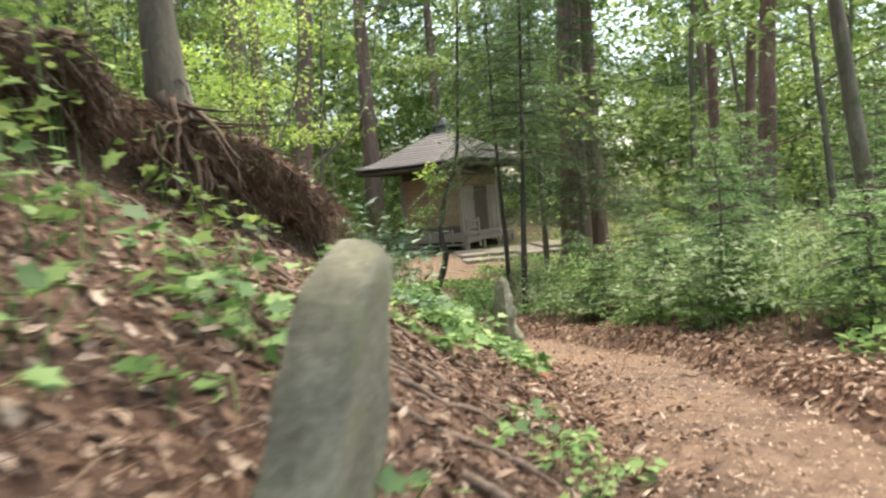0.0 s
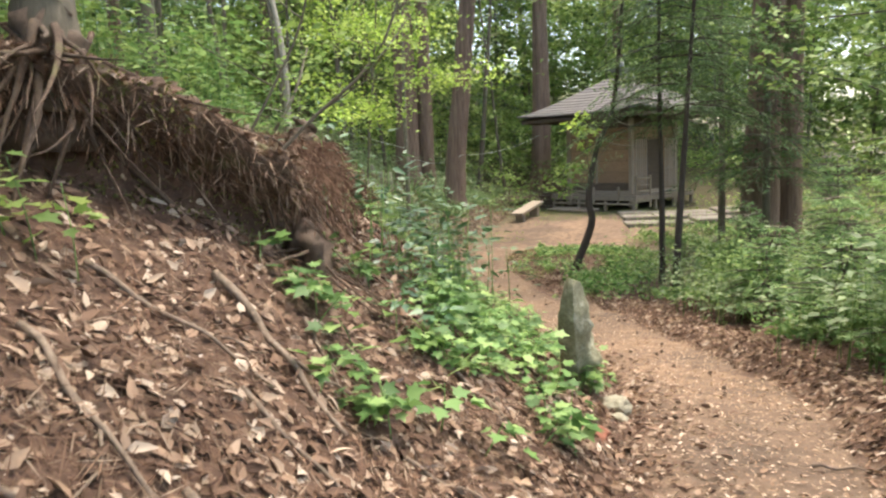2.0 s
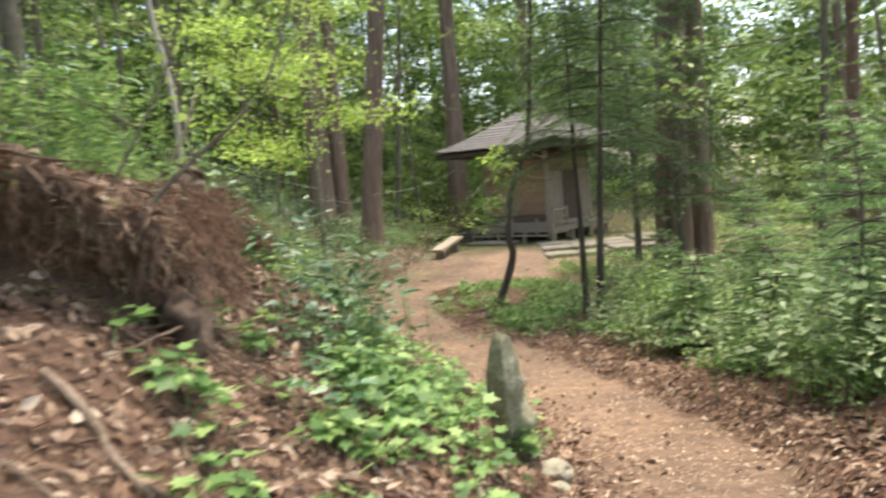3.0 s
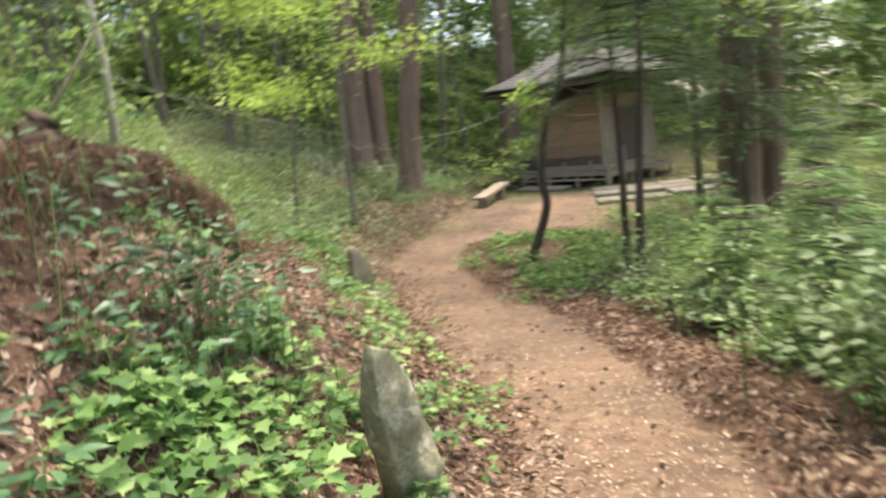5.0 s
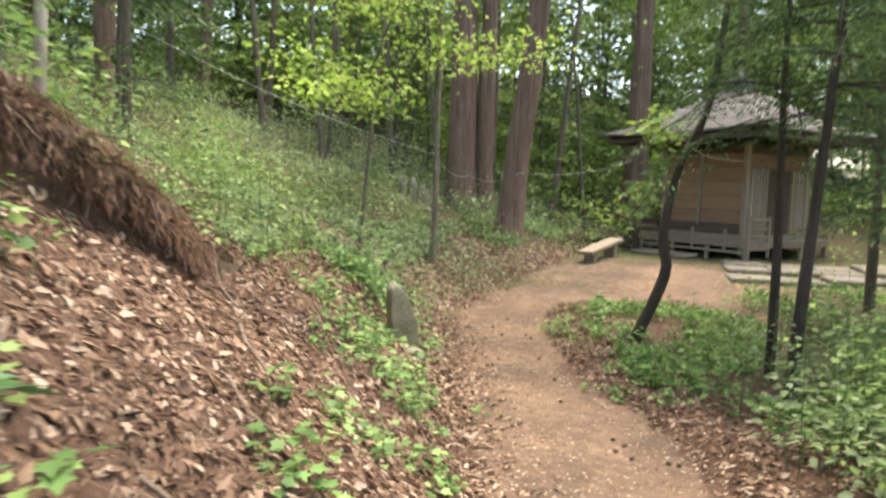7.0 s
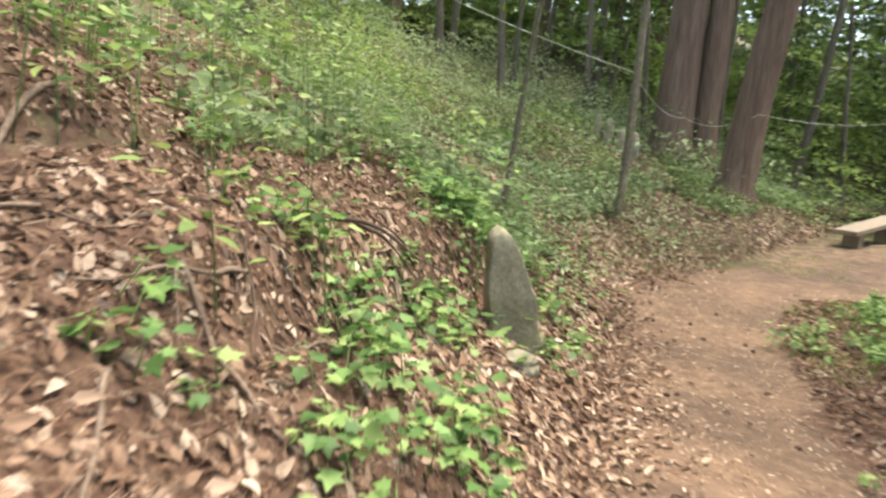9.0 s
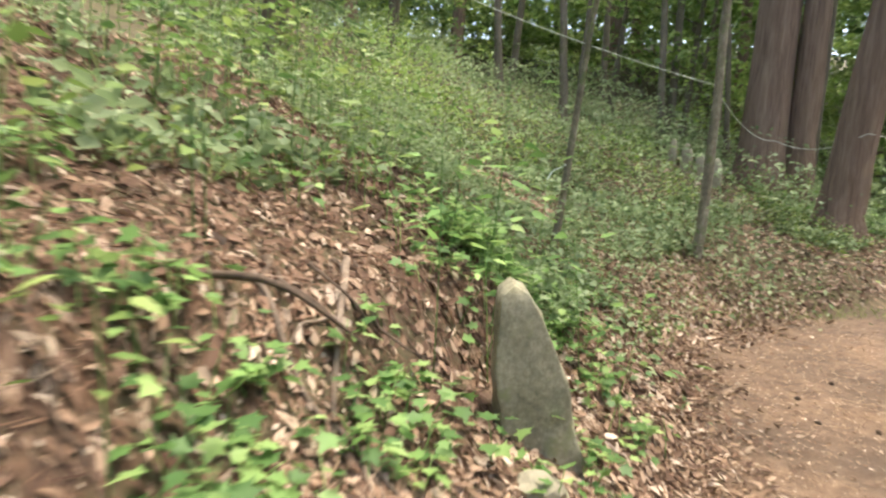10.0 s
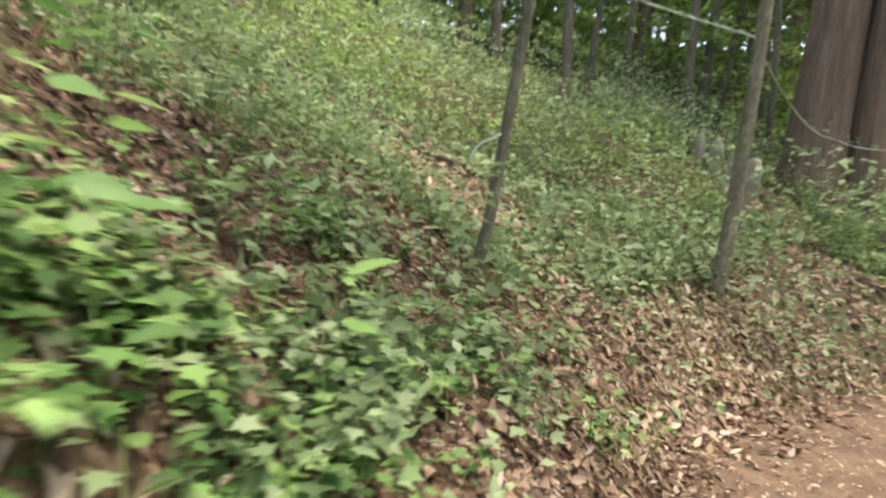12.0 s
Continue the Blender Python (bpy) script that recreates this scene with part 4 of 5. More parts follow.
# ---- left bank: scarp with hanging roots, stumps ----
def roots(name, label, spots_, seed, category="roots"):
    rng = np.random.default_rng(seed)
    t = thing(name, spots_[0], label, category)
    o = np.array(spots_[0])
    for k, s in enumerate(spots_):
        p = np.array(s) - o
        n = 6
        line = [p]
        d = np.array([rng.normal() * 0.35 + 0.35, rng.normal() * 0.3 - 0.2, -0.35])
        for _ in range(n):
            d = d + rng.normal(size=3) * 0.3 + np.array([0.05, 0, -0.18])
            q = line[-1] + unit(d) * rng.uniform(0.07, 0.17)
            q[2] = max(q[2], gz(q[0] + o[0], q[1] + o[1]) - o[2] + 0.01)
            line.append(q)
        r = rng.uniform(0.006, 0.018)
        mesh_obj("root", *tube(bend(line, 12), np.linspace(r, 0.003, 12), 5, 0.08, rng), M_ROOT, t, True)
    return t


rng = np.random.default_rng(61)
rs = []
for _ in range(26):
    y = rng.uniform(12.4, 15.6)
    x = np.interp(y, EDGE_Y, EDGE_L) - 1.35 - rng.uniform(0, 0.2)
    rs.append((x, y, gz(x, y) + 0.03))
roots("hanging_roots", "thin roots and twigs hanging from the small bank", rs, 63)
rs = []
for _ in range(90):
    y = rng.uniform(3.6, 11.2)
    x = np.interp(y, EDGE_Y, EDGE_L) - scarp_at(y) - rng.uniform(0.1, 0.35)
    rs.append((x, y, gz(x, y) + 0.02))
roots("hanging_roots", "bare brown roots hanging down the eroded bank", rs, 62)
# overhanging mat of roots and soil along the top of the eroded bank
def overhang(y0, y1, label, reach, seed):
    rng = np.random.default_rng(seed)
    ys = np.arange(y0, y1, 0.05)
    fade = np.minimum(1, np.minimum(ys - y0, y1 - ys) / 0.5)
    rows = []
    for k, (out, down) in enumerate(((-0.6, -0.02), (-0.25, 0.03), (-0.05, 0.03), (1.0, -0.03), (1.15, -0.11), (0.8, -0.2), (0.2, -0.24), (-0.3, -0.3))):
        o = np.where(out > 0, out * reach * (0.4 + 0.9 * (wobble(ys * 3, ys + seed, 0.7) + 0.5)) * fade, out) + rng.normal(size=len(ys)) * 0.012
        x0 = np.interp(ys, EDGE_Y, EDGE_L) - scarp_at(ys) - 0.15
        top = ground_z(np.interp(ys, EDGE_Y, EDGE_L) - scarp_at(ys) - 0.22 - (0.5 if k == 0 else 0), ys)
        rows.append(np.stack([x0 + o, ys, top + down + rng.normal(size=len(ys)) * 0.028 + 0.1 * wobble(ys * 2, ys, 0.5) - (0.1 if k in (0, 7) else 0)], -1))
    v = np.concatenate(rows)
    m = len(ys)
    i, j = np.meshgrid(np.arange(len(rows) - 1), np.arange(m - 1), indexing="ij")
    f = np.stack([i * m + j, i * m + j + 1, (i + 1) * m + j + 1, (i + 1) * m + j], -1).reshape(-1, 4)
    tagged(mesh_obj("soil_overhang", v, f, M_SOIL, None, True), label, "bank edge")
    # needles, rootlets and dead leaves bristling from the mat
    q = rng.integers(0, len(f), 20000)
    w4 = rng.dirichlet(np.ones(4), len(q))
    c = (v[f[q]] * w4[..., None]).sum(1)
    row = q // (m - 1)
    lip = (row >= 2)[:, None]
    nq = len(q)
    ax = np.where(lip, np.array([0.45, -0.15, -1.0]), np.array([0.5, 0, 0.0])) + rng.normal(size=(nq, 3)) * 0.75
    nm = randdir(nq, rng) + np.array([0.6, 0, 0.7])
    v2, f2 = blades(c, ax, nm, rng.uniform(0.03, 0.11, nq), rng.uniform(0.002, 0.006, nq), 0.1)
    tagged(mesh_obj("bank_rootlets", v2, f2, M_DUFF), "dry rootlets and needles matted on the bank lip", "rootlets", kind="stuff")
    k = rng.integers(0, nq, 8000)
    k = k[row[k] >= 1]
    ax = np.where((row[k] >= 2)[:, None], np.array([0.35, -0.1, -1.3]), np.array([0.6, 0, -0.2])) + rng.normal(size=(len(k), 3)) * 0.8
    v2, f2 = blades(c[k], ax, randdir(len(k), rng) + np.array([0.6, -0.3, 0.4]), rng.gamma(3.0, 0.03, len(k)) + 0.03, rng.uniform(0.003, 0.007, len(k)), 0.1)
    tagged(mesh_obj("bank_rootlets", v2, f2, M_STRAW), "long dry straw and rootlets hanging over the bank", "rootlets", kind="stuff")
    k = rng.integers(0, nq, 4600)
    k = k[row[k] < 4]
    s = rng.uniform(0.03, 0.085, len(k))
    v2, f2 = blades(c[k] + np.array([0, 0, 0.012]), randdir(len(k), rng, 0.4), nm[k], s, s * 0.55, 0.2, True)
    tagged(mesh_obj("bank_lip_leaves", v2, f2, M_LITTER), "dead leaves caught on the bank lip", "leaf litter", kind="stuff")
    k = rng.integers(0, nq, 12000)
    k = k[(row[k] >= 2) & (wobble(c[k, 1] * 2, c[k, 1], 0.6) > -0.02)]
    v2, f2 = blades(c[k], randdir(len(k), rng) + np.array([0.6, -0.2, -0.2]), randdir(len(k), rng), rng.uniform(0.02, 0.05, len(k)), 0.014)
    tagged(mesh_obj("lip_moss", v2, f2, M_MOSS), "olive moss tufts under the bank lip", "moss", kind="stuff")


overhang(3.2, 7.3, "undercut lip of matted soil and roots on the bank", 0.34, 1)
overhang(8.2, 12.3, "undercut lip of soil along the eroded bank", 0.24, 2)
# fringe of dry needles, rootlets and moss over the scarp's edge
n = 24000
y = rng.uniform(3.0, 12.0, n)
x = np.interp(y, EDGE_Y, EDGE_L) - scarp_at(y) - np.abs(rng.normal(size=n) * 0.25) + 0.06
c = np.stack([x + 0.2 * rng.random(n), y, ground_z(x - 0.1, y) + 0.02], -1)
ax = np.stack([rng.normal(size=n) * 0.4 + 0.5, rng.normal(size=n) * 0.4 - 0.2, rng.normal(size=n) * 0.35 - 0.9], -1)
v, f = blades(c, ax, randdir(n, rng) + np.array([0.5, 0, 0.6]), rng.uniform(0.04, 0.13, n), 0.005)
tagged(mesh_obj("root_fringe", v, f, M_DUFF), "matted dry rootlets and needles over the bank edge", "rootlets", kind="stuff")
n = 9000
y = rng.choice([4.6, 5.4, 6.0, 6.6, 9.2, 10.3], n) + rng.normal(size=n) * 0.16
x = np.interp(y, EDGE_Y, EDGE_L) - scarp_at(y) - 0.13 + rng.normal(size=n) * 0.09
c = np.stack([x, y, ground_z(x, y)], -1)
v, f = blades(c, randdir(n, rng) + np.array([0.6, -0.3, 0.2]), randdir(n, rng), rng.uniform(0.02, 0.05, n), 0.012)
tagged(mesh_obj("moss", v, f, M_MOSS), "olive moss cushions on the eroded bank", "moss", kind="stuff")


def stump(x, y, r, h, seed, label, big=False):
    """An uprooted stump: a gnarled core with roots twisting out all round."""
    rng = np.random.default_rng(seed)
    b = on(x, y)
    t = thing("stump", b, label, "tree stump")
    pts = bend([(0, 0, -0.2), (0.02, 0, h * 0.4), (-0.05, 0.03, h * 0.75), (-0.02, 0.1, h)], 14)
    trunk_mesh(t, pts, np.interp(np.linspace(0, 1, 14), (0, 0.3, 1), (r * 1.5, r, r * 0.75)), M_ROOT, 14, 0.3, "core")
    for k in range(64 if big else 40):
        line = limb_line((rng.normal() * r * 0.5, rng.normal() * r * 0.5, h * rng.uniform(0.1, 0.7)), rng.uniform(0, 6.28), rng.uniform(0.3, 0.75) * (1.5 if big else 1), rng.uniform(-1.3, -0.1), rng, 7)
        q = rng.uniform(0.005, 0.024) if big else rng.uniform(0.004, 0.016)
        mesh_obj("root", *tube(bend(line, 14), np.linspace(q, 0.002, 14), 6, 0.1, rng), M_ROOT if k % 4 == 0 else M_SOIL, t, True)
    return t


stump(-0.85, 6.75, 0.09, 0.22, 71, "gnarled grey-brown stump with twisted roots on the bank")
stump(-1.85, 8.95, 0.1, 0.42, 72, "dark rotten stump with roots at the bank top")
t = stump(-1.62, 5.9, 0.12, 0.5, 73, "big overhanging tree base with exposed dark roots", True)
line = bend([(0, 0, -0.05), (-0.05, 0.1, 1.2), (0.1, 0.2, 2.4), (0.5, 0.3, 4.2), (0.7, 0.5, 7.0)], 20)
trunk_mesh(t, line, np.linspace(0.105, 0.065, 20) * (1 + 0.9 * np.exp(-np.arange(20) / 1.3)), M_BARK, 14, 0.09)

# ---- fallen branches ----
def stick(x, y, heading, length, r, seed, lift=0.015, fork=True):
    rng = np.random.default_rng(seed)
    b = on(x, y)
    t = thing("fallen_branch", b, "dry fallen branch lying on the needle litter", "branch", "fallen branches")
    def lay(x0, y0, hd, ln, rad):
        n = 9
        out = []
        hh = hd
        px, py = x0, y0
        for k in range(n):
            out.append((px - x, py - y, gz(px, py) - b[2] + rad + lift + 0.012 * math.sin(k * 1.7)))
            hh += rng.normal() * 0.13
            px, py = px + math.cos(hh) * ln / n, py + math.sin(hh) * ln / n
        return out
    main = lay(x, y, heading, length, r)
    mesh_obj("stem", *tube(bend(main, 20), np.linspace(r, r * 0.35, 20), 7, 0.08, rng), M_TWIG, t, True)
    if fork:
        m = main[4]
        mesh_obj("twig", *tube(bend(lay(m[0] + x, m[1] + y, heading + rng.choice([-0.7, 0.7]), length * 0.4, r * 0.5), 10), np.linspace(r * 0.5, 0.003, 10), 5, 0.05, rng), M_TWIG, t, True)


STICKS = [(-0.15, 3.55, -0.35, 0.9, 0.018), (-0.55, 4.0, -0.2, 1.1, 0.016), (-0.3, 4.75, -0.5, 0.8, 0.015), (-1.2, 4.6, -0.7, 1.2, 0.018), (-0.9, 5.9, -0.1, 1.0, 0.02), (-0.1, 6.6, -0.4, 0.6, 0.012), (0.05, 4.9, 0.2, 0.45, 0.01), (-1.6, 5.1, -0.9, 0.9, 0.012),
          (-1.1, 9.6, -0.6, 0.7, 0.012), (-1.6, 11.4, -0.7, 0.9, 0.016), (-1.9, 12.6, -0.2, 0.7, 0.012), (-2.0, 12.9, -1.2, 0.8, 0.013), (-2.1, 13.6, -0.5, 0.9, 0.012), (-2.6, 13.9, 0.1, 0.8, 0.014), (-2.9, 14.5, -0.8, 1.0, 0.02), (-3.1, 16.9, -0.3, 0.6, 0.01), (1.7, 7.0, 0.2, 0.4, 0.01), (2.3, 6.2, 0.6, 0.6, 0.012), (-2.9, 12.6, -0.5, 1.5, 0.016), (2.5, 5.4, 0.1, 0.6, 0.012),
          (-0.7, 4.4, 0.3, 0.7, 0.011), (-0.9, 4.9, -0.15, 0.9, 0.013), (-0.45, 5.3, -0.6, 0.7, 0.01), (-1.1, 5.4, 0.1, 0.8, 0.012), (-0.6, 6.1, -0.9, 0.6, 0.01), (0.0, 5.6, -0.3, 0.5, 0.009), (-0.35, 4.3, 0.05, 0.6, 0.014), (-0.15, 7.4, -0.4, 0.5, 0.008), (-0.9, 8.8, -0.3, 0.7, 0.01), (-0.5, 9.6, 0.2, 0.6, 0.009), (-1.0, 10.6, -0.6, 0.7, 0.01), (-1.7, 13.0, -1.0, 0.6, 0.009), (-1.5, 12.2, -0.4, 0.7, 0.01), (-2.4, 14.2, -0.7, 0.7, 0.012), (-2.2, 12.3, -1.3, 0.9, 0.009)]
for n, s in enumerate(STICKS):
    stick(*s, seed=80 + n)


def rock(x, y, r, seed, label, mat, flat=0.7, name="rock", category="rock"):
    bm = bmesh.new()
    bmesh.ops.create_icosphere(bm, subdivisions=3, radius=r)
    for v in bm.verts:
        v.co *= 1 + 0.35 * noise.noise(v.co * (1.6 / r) + Vector((seed, 0, 0))) + 0.08 * noise.noise(v.co * (5 / r))
        v.co.z *= flat
    ob = part(name, bm, mat)
    ob.matrix_world = pose(x, y, gz(x, y) + r * flat * 0.35, 0, 0, seed * 40)
    tagged(ob, label, category)


rock(-2.02, 14.82, 0.11, 3, "pale lichen-covered rock at the foot of a marker", M_STONEPALE)
rock(0.72, 8.0, 0.12, 5, "pale rough rock beside the leaning marker", M_STONEPALE)
rock(0.75, 7.75, 0.07, 6, "small pale rock at the path edge", M_STONEPALE)
rock(0.62, 7.1, 0.085, 8, "reddish broken clay fragment at the path edge", M_CLAY, 0.6, "clay_fragment", "clay fragment")
rock(-2.9, 30.3, 0.75, 9, "low mound of bare brown earth near the hall", M_SOIL, 0.35, "earth_mound", "earth mound")
# a bare leaning sapling and dead boughs on top of the bank
for x, y, pts_, r in ((-1.35, 7.0, [(0, 0, -0.1), (0.3, 0.2, 0.25), (0.75, 0.45, 0.75), (0.95, 0.7, 1.7)], 0.014), (-1.6, 7.2, [(0, 0, -0.1), (0.25, 0.1, 0.3), (0.5, 0.3, 1.0), (0.55, 0.3, 2.1)], 0.011), (-2.6, 9.6, [(0, 0, -0.1), (0.2, 0.3, 0.4), (0.1, 0.9, 0.9), (-0.2, 1.6, 1.1)], 0.02)):
    t = thing("bare_sapling", on(x, y), "bare dark leaning sapling on the bank top", "sapling", "bare saplings")
    line = bend(pts_, 16)
    mesh_obj("stem", *tube(line, np.linspace(r, 0.006, 16), 7, 0.05, rng), M_BARK, t, True)
    for k in (6, 9, 12):
        br = limb_line(line[k], rng.uniform(0, 6.28), rng.uniform(0.3, 0.7), 0.5, rng)
        mesh_obj("twig", *tube(br, np.linspace(0.007, 0.002, 6), 5, 0, rng), M_BARK, t, True)
    v, f = foliage(line[9:], rng, 90, 0.22, 0.08, 0.5)
    tagged(mesh_obj("crown", v, f, M_LEAFB, t), kind="stuff")

# rotten log and broken stump on the slope
for x, y, hd, ln, r in ((-7.6, 19.6, 0.35, 1.6, 0.06), (-8.3, 20.1, -0.2, 1.2, 0.045), (-7.9, 19.3, 0.9, 0.9, 0.04)):
    stick(x, y, hd, ln, r, int(100 * y), 0.02, False)
b = on(-8.2, 19.9)
snag2 = thing("broken_stump", b, "splintered pale broken stump on the green slope", "tree stump")
for k in range(7):
    a = k * 0.9
    put_h = 0.28 + 0.07 * (k % 3)
    mesh_obj("splinter", *tube(bend([(0.07 * math.cos(a), 0.07 * math.sin(a), -0.1), (0.08 * math.cos(a), 0.08 * math.sin(a), put_h * 0.6), (0.1 * math.cos(a), 0.1 * math.sin(a), put_h)], 7), np.linspace(0.05, 0.008, 7), 6, 0.15, rng), M_TWIG, snag2, True)

# pine cones dropped on the path
rng = np.random.default_rng(66)
for k in range(42):
    y = rng.uniform(8, 20)
    x = rng.uniform(np.interp(y, EDGE_Y, EDGE_L) + 0.1, np.interp(y, EDGE_Y, EDGE_R) - 0.05)
    if k == 0:
        bm = bmesh.new()
        bmesh.ops.create_uvsphere(bm, u_segments=10, v_segments=9, radius=0.014)
        for n, v in enumerate(bm.verts):
            v.co *= 1.0 + 0.22 * (n % 2)
            v.co.z *= 1.5
        cone = part("pine_cone", bm, M_ROOT)
        tagged(cone, "dark dry pine cone lying on the path", "pine cone", "pine cones on the path")
        cone.matrix_world = pose(x, y, gz(x, y) + 0.012, 80, 0, 30)
    else:
        copy_thing(cone, pose(x, y, gz(x, y) + 0.012, 80, 0, rng.uniform(0, 360)))

# ---- undergrowth ----
def herb(name, label, x, y, count, spread, size, seed, mat, height=0.18, slim=0.75, category="plant", group="low plants", stems=6):
    """A clump of soft-leaved plants: thin stems, leaves in flat layers at their ends."""
    rng = np.random.default_rng(seed)
    b = on(x, y)
    t = thing(name, b, label, category, group)
    st, lv = [], []
    for k in range(stems):
        dx, dy = rng.normal(size=2) * spread
        h = height * rng.uniform(0.5, 1.3)
        if name == "shrub" and float(trodden(np.array(x + dx), np.array(y + dy))) > 0.25:
            continue
        z0 = gz(x + dx, y + dy) - b[2]
        top = np.array([dx + rng.normal() * 0.06, dy + rng.normal() * 0.06, z0 + h])
        st.append(tube(bend([(dx, dy, z0 - 0.03), ((dx + top[0]) / 2 + 0.01, (dy + top[1]) / 2, z0 + h * 0.5), top], 6), np.linspace(0.004, 0.002, 6), 4))
        m = max(4, count // stems)
        a = rng.uniform(0, 6.28, m)
        ring = np.stack([np.cos(a), np.sin(a), rng.normal(size=m) * 0.25 - 0.1], -1)
        up = rng.uniform(0, 1, m)
        c = top + ring * (size * 0.3 + h * 0.2) * rng.uniform(0.2, 1.6, m)[:, None] - np.stack([np.zeros(m), np.zeros(m), up * h * 0.5], -1)
        s = size * rng.uniform(0.6, 1.25, m)
        nm = np.array([0, 0, 1.0]) + rng.normal(size=(m, 3)) * 0.3
        lv.append(lobed(c, ring, nm, s) if name == "low_plant" else blades(c, ring, nm, s, s * slim, 0.12, True))
    if not st:
        bpy.data.objects.remove(t)
        return
    tagged(mesh_obj("stalk", *join(st), M_HERB, t), kind="stuff")
    tagged(mesh_obj("foliage", *join(lv), mat, t), kind="stuff")


rng = np.random.default_rng(90)


def strew(cx, cy, sx, sy, number, count, spread, size, mat, label, height=0.18, name="low_plant", stems=6, slim=0.75):
    for k in range(number):
        x, y = cx + rng.normal() * sx, cy + rng.normal() * sy
        if trodden(np.array(x), np.array(y)) > (0.15 if name == "shrub" else 0.5):
            continue
        herb(name, label, x, y, count, spread, size, int(rng.integers(1e6)), mat, height, slim, stems=stems)


def thicket(cx, cy, sx, sy, number, count, spread, size, mat, label, height, slim=0.6):
    """Undergrowth too dense to count: leafy clumps in layers, joined."""
    x, y = cx + rng.normal(size=number) * sx, cy + rng.normal(size=number) * sy
    ok = (trodden(x, y) < 0.15) & (np.hypot(x - 0.96, y - 30.06) > 3.3) & (np.hypot(x + 6.6, y - 24.7) > 1.0) & (np.hypot((x + 6.4) * 0.6, y - 19.5) > 0.7)
    ok &= wobble(x + 2, y, 2.2) + 0.5 * wobble(x, y + 5, 0.9) > -0.1
    x, y = x[ok], y[ok]
    h = height * rng.uniform(0.4, 1.4, len(x))
    k = np.repeat(np.arange(len(x)), count)
    layer = rng.integers(1, 4, len(k)) / 3
    px, py = x[k] + rng.normal(size=len(k)) * spread * (1.2 - 0.6 * layer), y[k] + rng.normal(size=len(k)) * spread * (1.2 - 0.6 * layer)
    pz = ground_z(px, py) + h[k] * layer + rng.normal(size=len(k)) * 0.05
    s = size * rng.uniform(0.6, 1.3, len(k))
    ax = randdir(len(k), rng, 0.35)
    v, f = blades(np.stack([px, py, pz], -1), ax, np.array([0, 0, 1.0]) + rng.normal(size=(len(k), 3)) * 0.35, s, s * slim)
    tagged(mesh_obj("thicket", v, f, mat), label, "undergrowth", kind="stuff")


G1 = "bright green low plant with soft serrated leaves"
strew(-0.2, 6.9, 0.33, 0.55, 16, 60, 0.13, 0.085, M_HERB, G1)
strew(0.25, 7.9, 0.22, 0.6, 9, 50, 0.12, 0.075, M_HERB, G1)
strew(-0.35, 8.6, 0.4, 0.6, 10, 50, 0.12, 0.085, M_HERB, G1)
strew(-0.6, 3.9, 0.5, 0.5, 6, 24, 0.1, 0.08, M_HERB, G1, 0.1)
strew(0.35, 4.6, 0.12, 0.8, 7, 30, 0.09, 0.06, M_HERB, G1, 0.09)
strew(0.35, 10.2, 0.18, 0.7, 9, 45, 0.11, 0.065, M_HERB, G1, 0.12)
strew(-0.6, 11.2, 0.3, 0.5, 8, 40, 0.12, 0.065, M_HERB, G1, 0.14)
strew(-1.3, 12.6, 0.35, 0.5, 6, 45, 0.13, 0.07, M_HERB, G1, 0.16)
strew(-1.9, 13.5, 0.45, 0.4, 6, 45, 0.14, 0.075, M_HERB, G1, 0.2)
strew(-2.35, 13.9, 0.25, 0.6, 5, 45, 0.13, 0.08, M_HERB, G1, 0.16)
strew(-2.9, 15.1, 0.45, 0.4, 5, 45, 0.14, 0.07, M_HERB, G1, 0.2)
strew(-3.5, 16.2, 0.45, 0.5, 9, 60, 0.16, 0.065, M_HERB, G1, 0.22)
strew(-4.2, 17.1, 0.5, 0.5, 9, 60, 0.16, 0.06, M_HERB, G1, 0.25)
strew(-2.3, 9.0, 0.5, 0.9, 8, 60, 0.16, 0.075, M_HERB, G1, 0.25)
strew(-3.8, 12.5, 0.6, 0.9, 4, 60, 0.2, 0.07, M_HERB, G1, 0.3)
thicket(-13, 34, 5, 2.5, 150, 170, 0.7, 0.17, M_LEAFB, "leafy undergrowth along the slope's crest", 2.6)
thicket(-7, 36, 5, 2.5, 120, 160, 0.7, 0.17, M_LEAF, "leafy undergrowth behind the cedars", 2.4)
thicket(-24, 31, 6, 5, 130, 160, 0.8, 0.2, M_LEAF, "leafy undergrowth high on the slope", 3.0)
thicket(16, 42, 9, 3, 130, 150, 0.9, 0.22, M_LEAFB, "leafy undergrowth beyond the hall", 3.0)
strew(0.2, 16.6, 0.3, 0.8, 12, 50, 0.13, 0.06, M_HERB, G1, 0.18)
strew(-0.6, 18.3, 0.5, 0.7, 12, 50, 0.15, 0.065, M_HERB, G1, 0.2)
strew(-3.7, 16.4, 0.45, 0.5, 12, 56, 0.15, 0.075, M_SLOPE, G1, 0.24)
strew(-3.3, 15.9, 0.25, 0.3, 9, 50, 0.13, 0.08, M_HERB, G1, 0.2)
strew(-4.3, 17.5, 0.5, 0.4, 14, 60, 0.16, 0.065, M_SLOPE, G1, 0.24)
strew(-2.3, 13.3, 0.3, 0.35, 4, 45, 0.13, 0.07, M_HERB, G1, 0.22)
strew(-1.1, 3.4, 0.4, 0.6, 9, 26, 0.12, 0.09, M_HERB, G1, 0.26)
strew(-1.9, 4.6, 0.25, 0.7, 6, 60, 0.2, 0.085, M_LEAFB, G1, 0.45)
G2 = "leafy green shrub crowding the path side"
